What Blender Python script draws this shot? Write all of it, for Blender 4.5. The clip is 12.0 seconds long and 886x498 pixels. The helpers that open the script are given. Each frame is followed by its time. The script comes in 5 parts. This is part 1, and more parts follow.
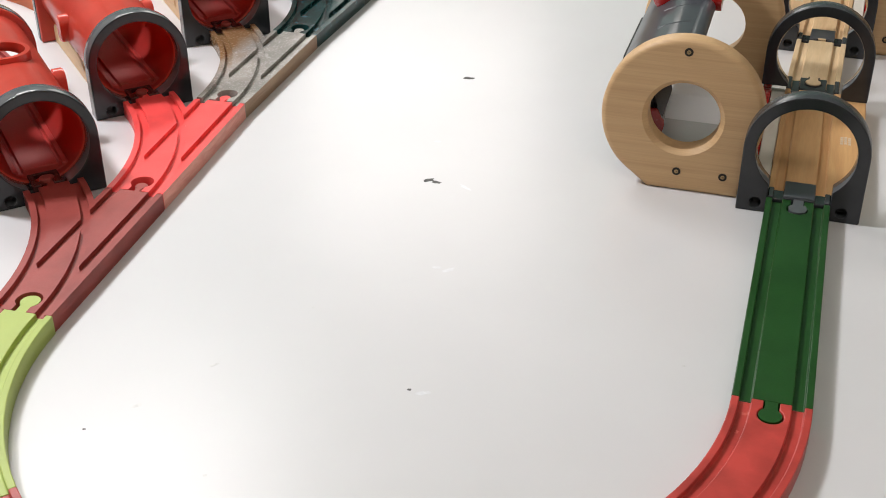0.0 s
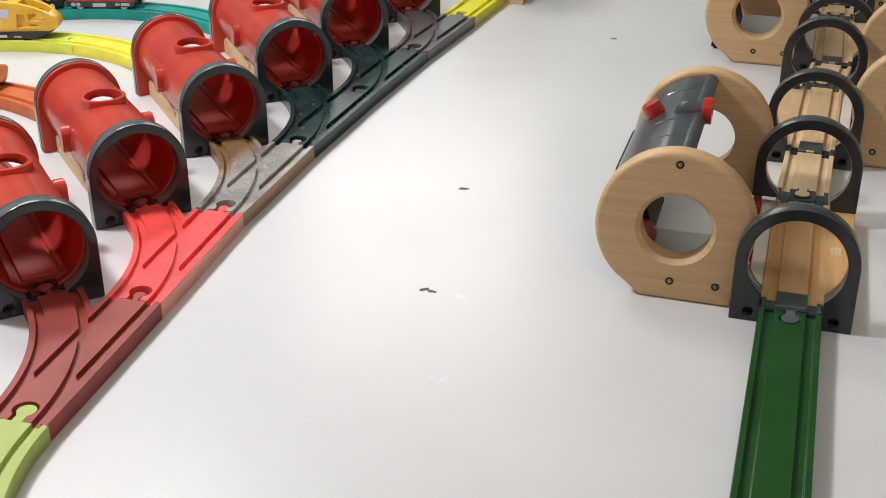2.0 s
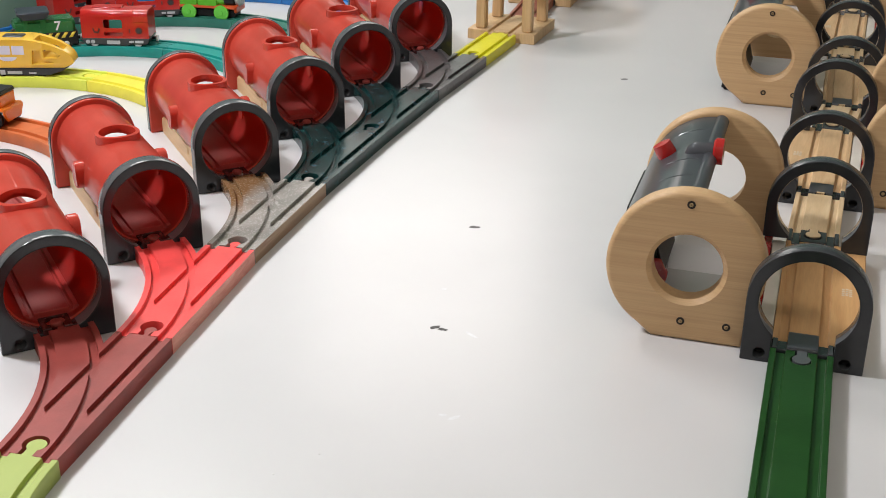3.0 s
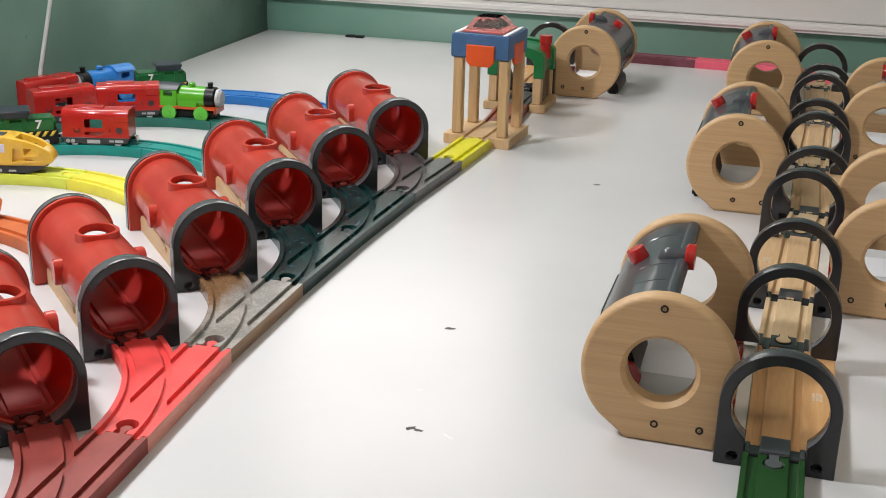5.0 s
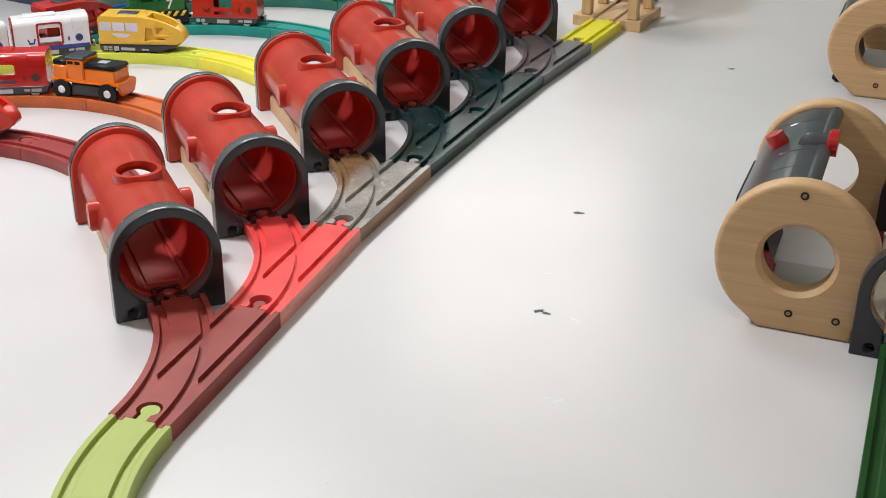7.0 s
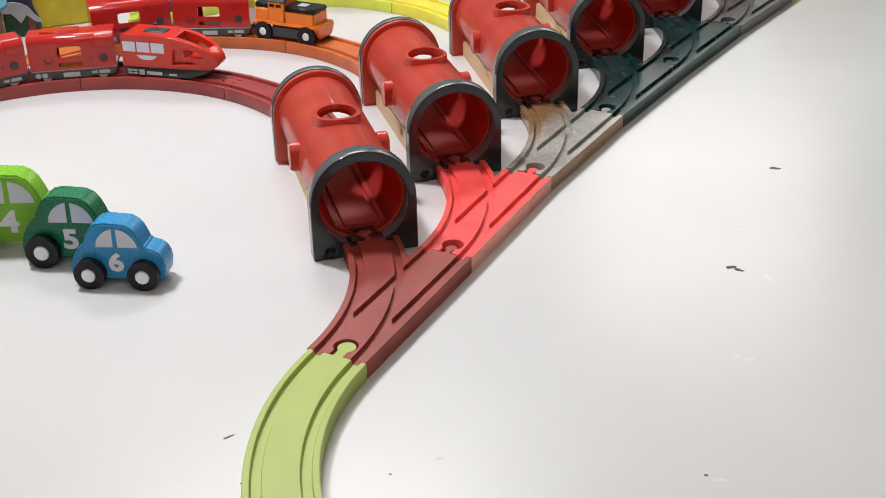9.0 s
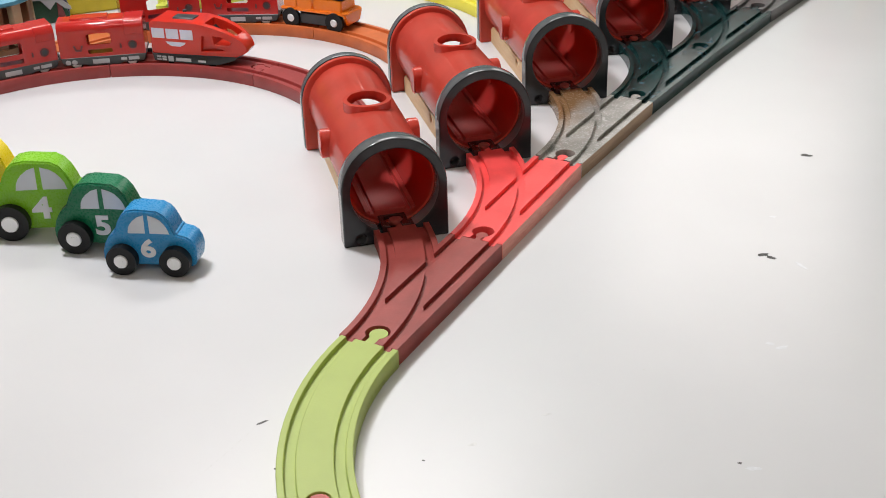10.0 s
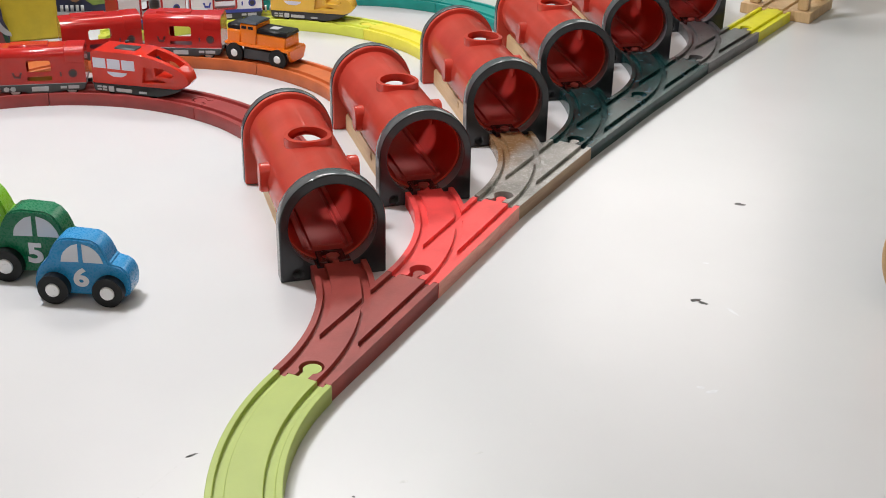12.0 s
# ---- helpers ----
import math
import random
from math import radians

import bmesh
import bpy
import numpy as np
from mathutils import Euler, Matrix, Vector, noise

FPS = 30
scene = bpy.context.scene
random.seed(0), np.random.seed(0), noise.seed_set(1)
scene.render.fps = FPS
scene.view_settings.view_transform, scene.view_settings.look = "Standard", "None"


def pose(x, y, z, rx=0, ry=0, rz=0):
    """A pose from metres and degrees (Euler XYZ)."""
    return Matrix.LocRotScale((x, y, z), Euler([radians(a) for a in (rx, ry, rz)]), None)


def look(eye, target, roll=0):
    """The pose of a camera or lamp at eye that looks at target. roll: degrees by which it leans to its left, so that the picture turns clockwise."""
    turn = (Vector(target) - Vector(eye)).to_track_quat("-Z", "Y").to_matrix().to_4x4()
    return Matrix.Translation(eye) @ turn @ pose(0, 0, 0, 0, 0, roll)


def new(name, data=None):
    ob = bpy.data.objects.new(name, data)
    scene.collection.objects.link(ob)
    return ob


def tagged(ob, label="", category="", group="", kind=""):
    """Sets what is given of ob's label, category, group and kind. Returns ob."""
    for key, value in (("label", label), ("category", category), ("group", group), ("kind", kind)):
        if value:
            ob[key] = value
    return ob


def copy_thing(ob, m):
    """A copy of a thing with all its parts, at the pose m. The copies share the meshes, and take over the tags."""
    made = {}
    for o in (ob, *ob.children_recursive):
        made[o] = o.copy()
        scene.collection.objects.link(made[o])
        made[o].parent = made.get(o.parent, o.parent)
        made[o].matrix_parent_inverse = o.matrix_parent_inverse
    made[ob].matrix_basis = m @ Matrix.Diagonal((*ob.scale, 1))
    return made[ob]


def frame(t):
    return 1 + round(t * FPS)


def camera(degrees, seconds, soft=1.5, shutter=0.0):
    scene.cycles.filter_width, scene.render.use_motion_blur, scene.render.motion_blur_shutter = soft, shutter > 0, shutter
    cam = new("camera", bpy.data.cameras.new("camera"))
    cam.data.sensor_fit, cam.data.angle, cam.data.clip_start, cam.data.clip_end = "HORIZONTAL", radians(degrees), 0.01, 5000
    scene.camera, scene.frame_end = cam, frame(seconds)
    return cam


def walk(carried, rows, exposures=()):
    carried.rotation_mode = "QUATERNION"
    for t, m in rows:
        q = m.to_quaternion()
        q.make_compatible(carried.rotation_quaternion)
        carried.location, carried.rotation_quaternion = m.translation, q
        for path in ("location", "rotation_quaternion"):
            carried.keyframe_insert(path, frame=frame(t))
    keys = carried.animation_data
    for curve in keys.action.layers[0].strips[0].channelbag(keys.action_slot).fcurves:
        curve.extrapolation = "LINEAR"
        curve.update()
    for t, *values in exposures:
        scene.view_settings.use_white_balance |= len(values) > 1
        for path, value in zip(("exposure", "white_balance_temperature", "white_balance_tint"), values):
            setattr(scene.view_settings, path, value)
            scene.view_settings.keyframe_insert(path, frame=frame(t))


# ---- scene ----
cam = camera(39.67, 12.0, soft=0.95)

# seconds, eye (metres), yaw, pitch, roll (degrees)
PATH = [
    (0.0, 0.0158, 0.0123, 0.3965, -0.000, -31.292, -0.118),
    (0.5, 0.0129, 0.0130, 0.4031, 0.231, -30.269, -0.657),
    (1.0, 0.0101, 0.0112, 0.4027, -0.294, -28.741, -0.256),
    (1.5, 0.0146, 0.0089, 0.4017, -0.228, -27.400, 0.004),
    (2.0, 0.0142, 0.0071, 0.4018, -0.358, -26.346, 0.120),
    (2.5, 0.0136, 0.0070, 0.4024, -0.873, -25.767, 0.500),
    (3.0, 0.0119, 0.0056, 0.4021, 0.054, -24.551, 0.427),
    (3.5, 0.0119, 0.0028, 0.4038, -0.041, -23.304, 0.673),
    (3.7, 0.0107, 0.0030, 0.4044, -0.754, -22.469, 1.064),
    (5.3, 0.0071, -0.0054, 0.4067, -1.348, -19.757, 1.617),
    (5.5, 0.0073, -0.0033, 0.4037, -0.840, -20.051, 1.459),
    (6.0, 0.0065, -0.0005, 0.4022, -0.269, -22.032, 1.308),
    (6.5, 0.0031, 0.0035, 0.4000, 1.394, -24.748, 0.993),
    (7.0, -0.0012, 0.0006, 0.4005, 4.513, -25.180, 0.404),
    (7.2, -0.0028, 0.0017, 0.4002, 5.380, -25.416, 0.308),
    (8.8, -0.0121, -0.0032, 0.4068, 12.455, -28.247, -1.136),
    (9.0, -0.0130, -0.0056, 0.4059, 13.534, -27.711, -1.423),
    (9.5, -0.0182, -0.0071, 0.4048, 13.560, -27.988, -1.303),
    (10.0, -0.0194, -0.0069, 0.4061, 14.668, -28.307, -1.827),
    (10.5, -0.0179, -0.0095, 0.4061, 15.804, -27.690, -2.016),
    (11.0, -0.0189, -0.0087, 0.4063, 14.295, -27.234, -1.421),
    (11.5, -0.0170, -0.0096, 0.4060, 12.952, -26.214, -1.010),
    (12.0, -0.0179, -0.0101, 0.4036, 11.413, -26.291, 1.230),
]


def held(x, y, z, yaw, pitch, roll):
    return pose(x, y, z, 90 + pitch, 0, yaw) @ pose(0, 0, 0, 0, 0, roll)


walk(cam, [(t, held(*row)) for t, *row in PATH], exposures=[(0.0, 0.16), (0.5, 0.08), (3.5, 0.08), (5.5, 0.09), (6.5, 0.05), (7.2, -0.02), (12.0, -0.02)])

# ---- light: unseen lamps added over the table, and a window ----
world = bpy.data.worlds.new("room_air")
scene.world = world
world.use_nodes = True
world.node_tree.nodes["Background"].inputs[0].default_value = (1.0, 0.94, 0.87, 1)
world.node_tree.nodes["Background"].inputs[1].default_value = 0.38


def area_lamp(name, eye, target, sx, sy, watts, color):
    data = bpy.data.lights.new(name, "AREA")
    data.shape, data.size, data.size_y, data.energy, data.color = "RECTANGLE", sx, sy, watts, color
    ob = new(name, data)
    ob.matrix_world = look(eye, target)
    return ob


# key lamp without a fixture, set where the cast shadows point back to
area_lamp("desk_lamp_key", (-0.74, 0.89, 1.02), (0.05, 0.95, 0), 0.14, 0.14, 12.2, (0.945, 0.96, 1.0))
# two unseen fill lamps, added to brighten the units and the far corner
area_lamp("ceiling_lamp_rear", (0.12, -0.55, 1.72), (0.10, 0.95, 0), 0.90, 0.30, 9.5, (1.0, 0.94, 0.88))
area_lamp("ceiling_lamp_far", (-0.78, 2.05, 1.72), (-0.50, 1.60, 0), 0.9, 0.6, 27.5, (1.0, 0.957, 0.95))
# daylight in the window above the sill
area_lamp("window_daylight", (-0.026, 2.285, 0.73), (-0.05, 1.10, 0.10), 0.48, 0.52, 2.3, (1.0, 0.955, 0.91))

# ---- materials ----


def nodes_of(m):
    m.use_nodes = True
    t = m.node_tree
    return t, t.nodes, t.links, t.nodes["Principled BSDF"]


def stain(t, coords, color, amount, scale, low=0.35, high=0.65):
    """Mixes color with a lighter and a darker tone by noise; gives the colour socket."""
    n = t.nodes.new("ShaderNodeTexNoise")
    n.inputs["Scale"].default_value, n.inputs["Detail"].default_value = scale, 4
    t.links.new(coords, n.inputs["Vector"])
    r = t.nodes.new("ShaderNodeValToRGB")
    a = [max(0, c * (1 - amount)) for c in color]
    b = [min(1, c * (1 + amount) + 0.02 * amount) for c in color]
    r.color_ramp.elements[0].position, r.color_ramp.elements[0].color = low, (*a, 1)
    r.color_ramp.elements[1].position, r.color_ramp.elements[1].color = high, (*b, 1)
    t.links.new(n.outputs["Fac"], r.inputs["Fac"])
    return r.outputs["Color"]


def paint(name, color, rough=0.35, amount=0.12, scale=45, bump=0.08, fine=700, coat=0.0, wear=None, wear_at=0.68, metal=0.0, specular=0.5):
    m = bpy.data.materials.new(name)
    t, nodes, links, bsdf = nodes_of(m)
    tc = nodes.new("ShaderNodeTexCoord")
    info = nodes.new("ShaderNodeObjectInfo")
    shift = nodes.new("ShaderNodeVectorMath")
    shift.operation = "ADD"
    links.new(tc.outputs["Object"], shift.inputs[0])
    links.new(info.outputs["Random"], shift.inputs[1])
    base = stain(t, shift.outputs[0], color, amount, scale)
    grain = nodes.new("ShaderNodeTexNoise")
    grain.inputs["Scale"].default_value, grain.inputs["Detail"].default_value = fine, 3
    links.new(shift.outputs[0], grain.inputs["Vector"])
    if wear:
        spots = nodes.new("ShaderNodeTexNoise")
        spots.inputs["Scale"].default_value, spots.inputs["Detail"].default_value = 120, 6
        links.new(shift.outputs[0], spots.inputs["Vector"])
        edge = nodes.new("ShaderNodeMapRange")
        edge.inputs["From Min"].default_value, edge.inputs["From Max"].default_value = wear_at, wear_at + 0.05
        links.new(spots.outputs["Fac"], edge.inputs["Value"])
        mix = nodes.new("ShaderNodeMix")
        mix.data_type = "RGBA"
        links.new(edge.outputs["Result"], mix.inputs["Factor"])
        links.new(base, mix.inputs[6])
        mix.inputs[7].default_value = (*wear, 1)
        base = mix.outputs[2]
    links.new(base, bsdf.inputs["Base Color"])
    span = nodes.new("ShaderNodeMapRange")
    span.inputs["To Min"].default_value, span.inputs["To Max"].default_value = max(0.03, rough - 0.07), rough + 0.07
    links.new(grain.outputs["Fac"], span.inputs["Value"])
    links.new(span.outputs["Result"], bsdf.inputs["Roughness"])
    b = nodes.new("ShaderNodeBump")
    b.inputs["Strength"].default_value, b.inputs["Distance"].default_value = bump, 0.0006
    links.new(grain.outputs["Fac"], b.inputs["Height"])
    links.new(b.outputs["Normal"], bsdf.inputs["Normal"])
    bsdf.inputs["Metallic"].default_value = metal
    bsdf.inputs["Coat Weight"].default_value = coat
    bsdf.inputs["Coat Roughness"].default_value = 0.12
    bsdf.inputs["Specular IOR Level"].default_value = specular
    return m


def timber(name, light, dark, along=(6, 90, 90), rough=0.5, bump=0.12):
    """Wood whose grain runs along the axis with the smallest scale."""
    m = bpy.data.materials.new(name)
    t, nodes, links, bsdf = nodes_of(m)
    tc = nodes.new("ShaderNodeTexCoord")
    info = nodes.new("ShaderNodeObjectInfo")
    shift = nodes.new("ShaderNodeVectorMath")
    shift.operation = "ADD"
    links.new(tc.outputs["Object"], shift.inputs[0])
    links.new(info.outputs["Random"], shift.inputs[1])
    mp = nodes.new("ShaderNodeMapping")
    mp.inputs["Scale"].default_value = along
    links.new(shift.outputs[0], mp.inputs["Vector"])
    n = nodes.new("ShaderNodeTexNoise")
    n.inputs["Scale"].default_value, n.inputs["Detail"].default_value, n.inputs["Distortion"].default_value = 1.6, 6, 0.7
    links.new(mp.outputs["Vector"], n.inputs["Vector"])
    r = nodes.new("ShaderNodeValToRGB")
    r.color_ramp.elements[0].position, r.color_ramp.elements[0].color = 0.3, (*dark, 1)
    r.color_ramp.elements[1].position, r.color_ramp.elements[1].color = 0.62, (*light, 1)
    links.new(n.outputs["Fac"], r.inputs["Fac"])
    f = nodes.new("ShaderNodeTexNoise")
    f.inputs["Scale"].default_value, f.inputs["Detail"].default_value = 9, 3
    links.new(mp.outputs["Vector"], f.inputs["Vector"])
    mul = nodes.new("ShaderNodeMix")
    mul.data_type, mul.blend_type = "RGBA", "MULTIPLY"
    mul.inputs["Factor"].default_value = 0.22
    links.new(r.outputs["Color"], mul.inputs[6])
    links.new(f.outputs["Fac"], mul.inputs[7])
    lift = nodes.new("ShaderNodeBrightContrast")
    lift.inputs["Bright"].default_value = 0.02
    links.new(mul.outputs[2], lift.inputs["Color"])
    links.new(lift.outputs["Color"], bsdf.inputs["Base Color"])
    bsdf.inputs["Roughness"].default_value = rough
    b = nodes.new("ShaderNodeBump")
    b.inputs["Strength"].default_value, b.inputs["Distance"].default_value = bump, 0.0005
    links.new(f.outputs["Fac"], b.inputs["Height"])
    links.new(b.outputs["Normal"], bsdf.inputs["Normal"])
    return m


def let_through(m, color, share):
    """Lets some light pass through a thin plastic wall."""
    t, nodes, links, bsdf = nodes_of(m)
    thin = nodes.new("ShaderNodeBsdfTranslucent")
    thin.inputs["Color"].default_value = (*color, 1)
    mix = nodes.new("ShaderNodeMixShader")
    mix.inputs[0].default_value = share
    links.new(bsdf.outputs[0], mix.inputs[1])
    links.new(thin.outputs[0], mix.inputs[2])
    links.new(mix.outputs[0], nodes["Material Output"].inputs["Surface"])
    return m


def tunnel_shade_on_branch(m, color):
    """Paints the tunnel's dark reflection on the branch into the colour, as brown."""
    t, nodes, links, bsdf = nodes_of(m)
    old = bsdf.inputs["Base Color"].links[0].from_socket
    tc = nodes.new("ShaderNodeTexCoord")
    split = nodes.new("ShaderNodeSeparateXYZ")
    links.new(tc.outputs["Object"], split.inputs[0])
    n = nodes.new("ShaderNodeTexNoise")
    n.inputs["Scale"].default_value, n.inputs["Detail"].default_value = 60, 4
    links.new(tc.outputs["Object"], n.inputs["Vector"])
    wob = nodes.new("ShaderNodeMath")
    wob.operation, wob.inputs[1].default_value = "MULTIPLY_ADD", 0.03
    links.new(n.outputs["Fac"], wob.inputs[0])
    links.new(split.outputs["X"], wob.inputs[2])
    edge = nodes.new("ShaderNodeMapRange")
    edge.inputs["From Min"].default_value, edge.inputs["From Max"].default_value = -0.024, -0.004
    edge.inputs["To Min"].default_value, edge.inputs["To Max"].default_value = 1, 0
    links.new(wob.outputs[0], edge.inputs["Value"])
    mix = nodes.new("ShaderNodeMix")
    mix.data_type = "RGBA"
    links.new(edge.outputs["Result"], mix.inputs["Factor"])
    links.new(old, mix.inputs[6])
    mix.inputs[7].default_value = (*color, 1)
    links.new(mix.outputs[2], bsdf.inputs["Base Color"])


def clear(name, color, rough=0.05):
    m = bpy.data.materials.new(name)
    _, _, _, bsdf = nodes_of(m)
    bsdf.inputs["Base Color"].default_value = (*color, 1)
    bsdf.inputs["Transmission Weight"].default_value, bsdf.inputs["Roughness"].default_value, bsdf.inputs["IOR"].default_value = 1, rough, 1.42
    return m


WOOD = timber("beech", (0.70, 0.47, 0.25), (0.60, 0.37, 0.18), (90, 8, 90))
WOOD_DISC = timber("beech_disc", (0.610, 0.388, 0.188), (0.535, 0.328, 0.150), (4, 60, 210))
WOOD_BOARD = timber("beech_board", (0.66, 0.37, 0.145), (0.58, 0.30, 0.105), (90, 8, 90))
WOOD_PALE = timber("pale_beech", (0.74, 0.55, 0.33), (0.66, 0.46, 0.25), (90, 10, 90))
WOOD_POST = timber("beech_post", (0.66, 0.44, 0.22), (0.56, 0.35, 0.16), (90, 90, 8))
WOOD_SIDE = timber("worn_wood_side", (0.42, 0.27, 0.15), (0.30, 0.17, 0.09), (60, 10, 120))
PALE_SIDE = timber("pinkish_wood_side", (0.92, 0.42, 0.32), (0.80, 0.27, 0.21), (120, 30, 160))
LIME = paint("lime_paint", (0.365, 0.445, 0.095), 0.45, 0.025)
BRICK_RED = paint("brick_red_paint", (0.28, 0.042, 0.032), 0.5, 0.12)
MAROON = paint("maroon_paint", (0.30, 0.040, 0.037), 0.35, 0.1)
CORAL = paint("coral_red_paint", (0.83, 0.080, 0.075), 0.35, 0.1)
BRIGHT_RED_TRACK = paint("worn_red_track", (0.44, 0.045, 0.035), 0.4, 0.2, wear=(0.54, 0.12, 0.09), wear_at=0.70)
# grey stands for sheen, brown for where the tunnel's reflection hides it
GREY_WORN = paint("worn_grey_sheen", (0.31, 0.29, 0.262), 0.26, 0.24, 30, wear=(0.40, 0.38, 0.35), wear_at=0.62)
tunnel_shade_on_branch(GREY_WORN, (0.23, 0.135, 0.065))
# blue-grey spots: scuffs, with the paint's bluish sheen put into their colour
BOTTLE = paint("bottle_green_paint", (0.004, 0.030, 0.029), 0.24, 0.4, wear=(0.040, 0.078, 0.098), wear_at=0.62, specular=0.32)
SLATE = paint("slate_grey_paint", (0.085, 0.078, 0.078), 0.3, 0.25)
YELLOW = paint("yellow_paint", (0.70, 0.66, 0.015), 0.4, 0.06)
FIELD_GREEN = paint("field_green_paint", (0.010, 0.058, 0.008), 0.34, 0.10, wear=(0.07, 0.2, 0.06), wear_at=0.74)
ORANGE_TRACK = paint("orange_track_paint", (0.52, 0.12, 0.03), 0.4, 0.12)
LEMON = paint("lemon_paint", (0.64, 0.69, 0.085), 0.4, 0.05)
LEMON_DEEP = paint("deep_lemon_paint", (0.76, 0.68, 0.065), 0.4, 0.05)
TEAL = paint("teal_paint", (0.004, 0.25, 0.22), 0.4, 0.1)
PINE = paint("pine_green_paint", (0.02, 0.15, 0.11), 0.4, 0.1)
BLUE_TRACK = paint("blue_track_paint", (0.015, 0.16, 0.48), 0.4, 0.1)
PLUM = paint("plum_paint", (0.22, 0.06, 0.09), 0.4, 0.15)
PINK = paint("pink_paint", (0.85, 0.13, 0.20), 0.4, 0.06)
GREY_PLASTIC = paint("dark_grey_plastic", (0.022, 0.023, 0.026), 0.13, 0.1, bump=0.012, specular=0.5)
# paler greys, with reflected light painted into arch rims and bores
RIM_SHEEN = paint("rim_sheen_plastic", (0.050, 0.053, 0.058), 0.24, 0.1, bump=0.012)
BORE_SHEEN = paint("bore_sheen_plastic", (0.10, 0.105, 0.112), 0.10, 0.1, bump=0.008, specular=0.8)
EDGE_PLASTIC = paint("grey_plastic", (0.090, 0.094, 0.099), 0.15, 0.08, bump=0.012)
SILL_PLASTIC = paint("sill_grey_plastic", (0.055, 0.058, 0.062), 0.18, 0.1, bump=0.012)
RED_PLASTIC = paint("red_plastic", (0.59, 0.073, 0.049), 0.17, 0.12, 25, bump=0.02, wear=(0.60, 0.15, 0.115), wear_at=0.72)
let_through(RED_PLASTIC, (1.0, 0.12, 0.05), 0.30)
# darker copy of the tunnel red, with the pipe's inner shade mixed in
SHADED_RED = paint("shaded_red_plastic", (0.30, 0.026, 0.021), 0.6, 0.06, bump=0.012, specular=0.2)
let_through(SHADED_RED, (1.0, 0.12, 0.05), 0.36)
DEEP_RED = paint("deep_red_plastic", (0.38, 0.028, 0.025), 0.25, 0.08, bump=0.01)
# sill and roadbed reds, darkened in colour for the shade inside the mouth
SILL_RED = paint("shaded_sill_plastic", (0.055, 0.012, 0.011), 0.25, 0.1, bump=0.01)
BORE_RED = paint("shaded_bore_plastic", (0.36, 0.028, 0.022), 0.45, 0.06, bump=0.01)
TRAIN_RED = paint("glossy_train_red", (0.46, 0.020, 0.016), 0.12, 0.05, bump=0.01, coat=0.12, specular=0.38)
LOCO_RED = paint("glossy_scarlet", (0.62, 0.028, 0.013), 0.10, 0.05, bump=0.01, coat=0.15, specular=0.4)
TRAIN_YELLOW = paint("glossy_yellow", (0.78, 0.46, 0.040), 0.22, 0.05, bump=0.02, coat=0.3)
TRAIN_WHITE = paint("glossy_white", (0.78, 0.78, 0.80), 0.22, 0.03, bump=0.02, coat=0.2)
TRAIN_ORANGE = paint("glossy_orange", (0.80, 0.20, 0.012), 0.25, 0.05, bump=0.02, coat=0.2)
TRAIN_GREEN = paint("shunter_green", (0.012, 0.12, 0.035), 0.25, 0.08, bump=0.02, coat=0.2)
ENGINE_GREEN = paint("engine_green", (0.10, 0.42, 0.02), 0.25, 0.06, bump=0.02, coat=0.2)
ENGINE_BLUE = paint("engine_blue", (0.03, 0.22, 0.62), 0.25, 0.06, bump=0.02, coat=0.2)
WHEEL_GREEN = paint("wheel_green", (0.12, 0.52, 0.05), 0.3, 0.06)
CHASSIS = paint("chassis_grey", (0.034, 0.035, 0.037), 0.4, 0.1)
ROOF_DARK = paint("roof_slate", (0.03, 0.037, 0.05), 0.35, 0.1)
BLACK = paint("black_rubber", (0.005, 0.005, 0.0055), 0.4, 0.15, specular=0.3)
PIT_SHADE = paint("shaded_pit", (0.016, 0.010, 0.006), 0.7, 0.2)
# near-black, painted where openings and gaps lie in shade
CAVITY_DARK = paint("dark_cavity", (0.010, 0.007, 0.005), 0.8, 0.1)
SILVER = paint("silver_hub", (0.75, 0.75, 0.75), 0.3, 0.05, metal=0.4)
STEEL = paint("brass_screw", (0.42, 0.29, 0.15), 0.3, 0.2, metal=0.9)
PRINT_WHITE = paint("white_print", (0.72, 0.72, 0.75), 0.4, 0.03)
PRINT_LILAC = paint("window_print", (0.62, 0.60, 0.68), 0.3, 0.04)
PRINT_DARK = paint("dark_print", (0.10, 0.012, 0.012), 0.4, 0.05)
PRINT_GREY = paint("grey_print", (0.42, 0.42, 0.43), 0.4, 0.05)
PLATE_GREY = paint("front_plate_grey", (0.50, 0.51, 0.52), 0.4, 0.05)
LABEL = paint("faded_label", (0.62, 0.50, 0.36), 0.5, 0.1)
PRINT_BLUE = paint("blue_print", (0.03, 0.05, 0.3), 0.4, 0.05)
CAR_BLUE = paint("car_blue", (0.022, 0.235, 0.50), 0.28, 0.08, wear=(0.2, 0.45, 0.65), wear_at=0.74, specular=0.35)
CAR_GREEN = paint("car_dark_green", (0.004, 0.15, 0.062), 0.28, 0.08, specular=0.35)
CAR_LIME = paint("car_light_green", (0.19, 0.46, 0.015), 0.28, 0.08, specular=0.35)
CAR_YELLOW = paint("car_yellow", (0.82, 0.62, 0.012), 0.28, 0.06, specular=0.35)
CAR_GLASS = paint("painted_car_window", (0.58, 0.61, 0.66), 0.35, 0.04)
TOWER_BLUE = paint("tower_blue", (0.055, 0.14, 0.29), 0.45, 0.1)
TOWER_ORANGE = paint("tower_orange", (0.74, 0.10, 0.02), 0.45, 0.05)
HAZARD_YELLOW = paint("hazard_yellow", (0.75, 0.55, 0.05), 0.4, 0.05)
STATION_GREEN = paint("station_green", (0.006, 0.15, 0.045), 0.3, 0.1)
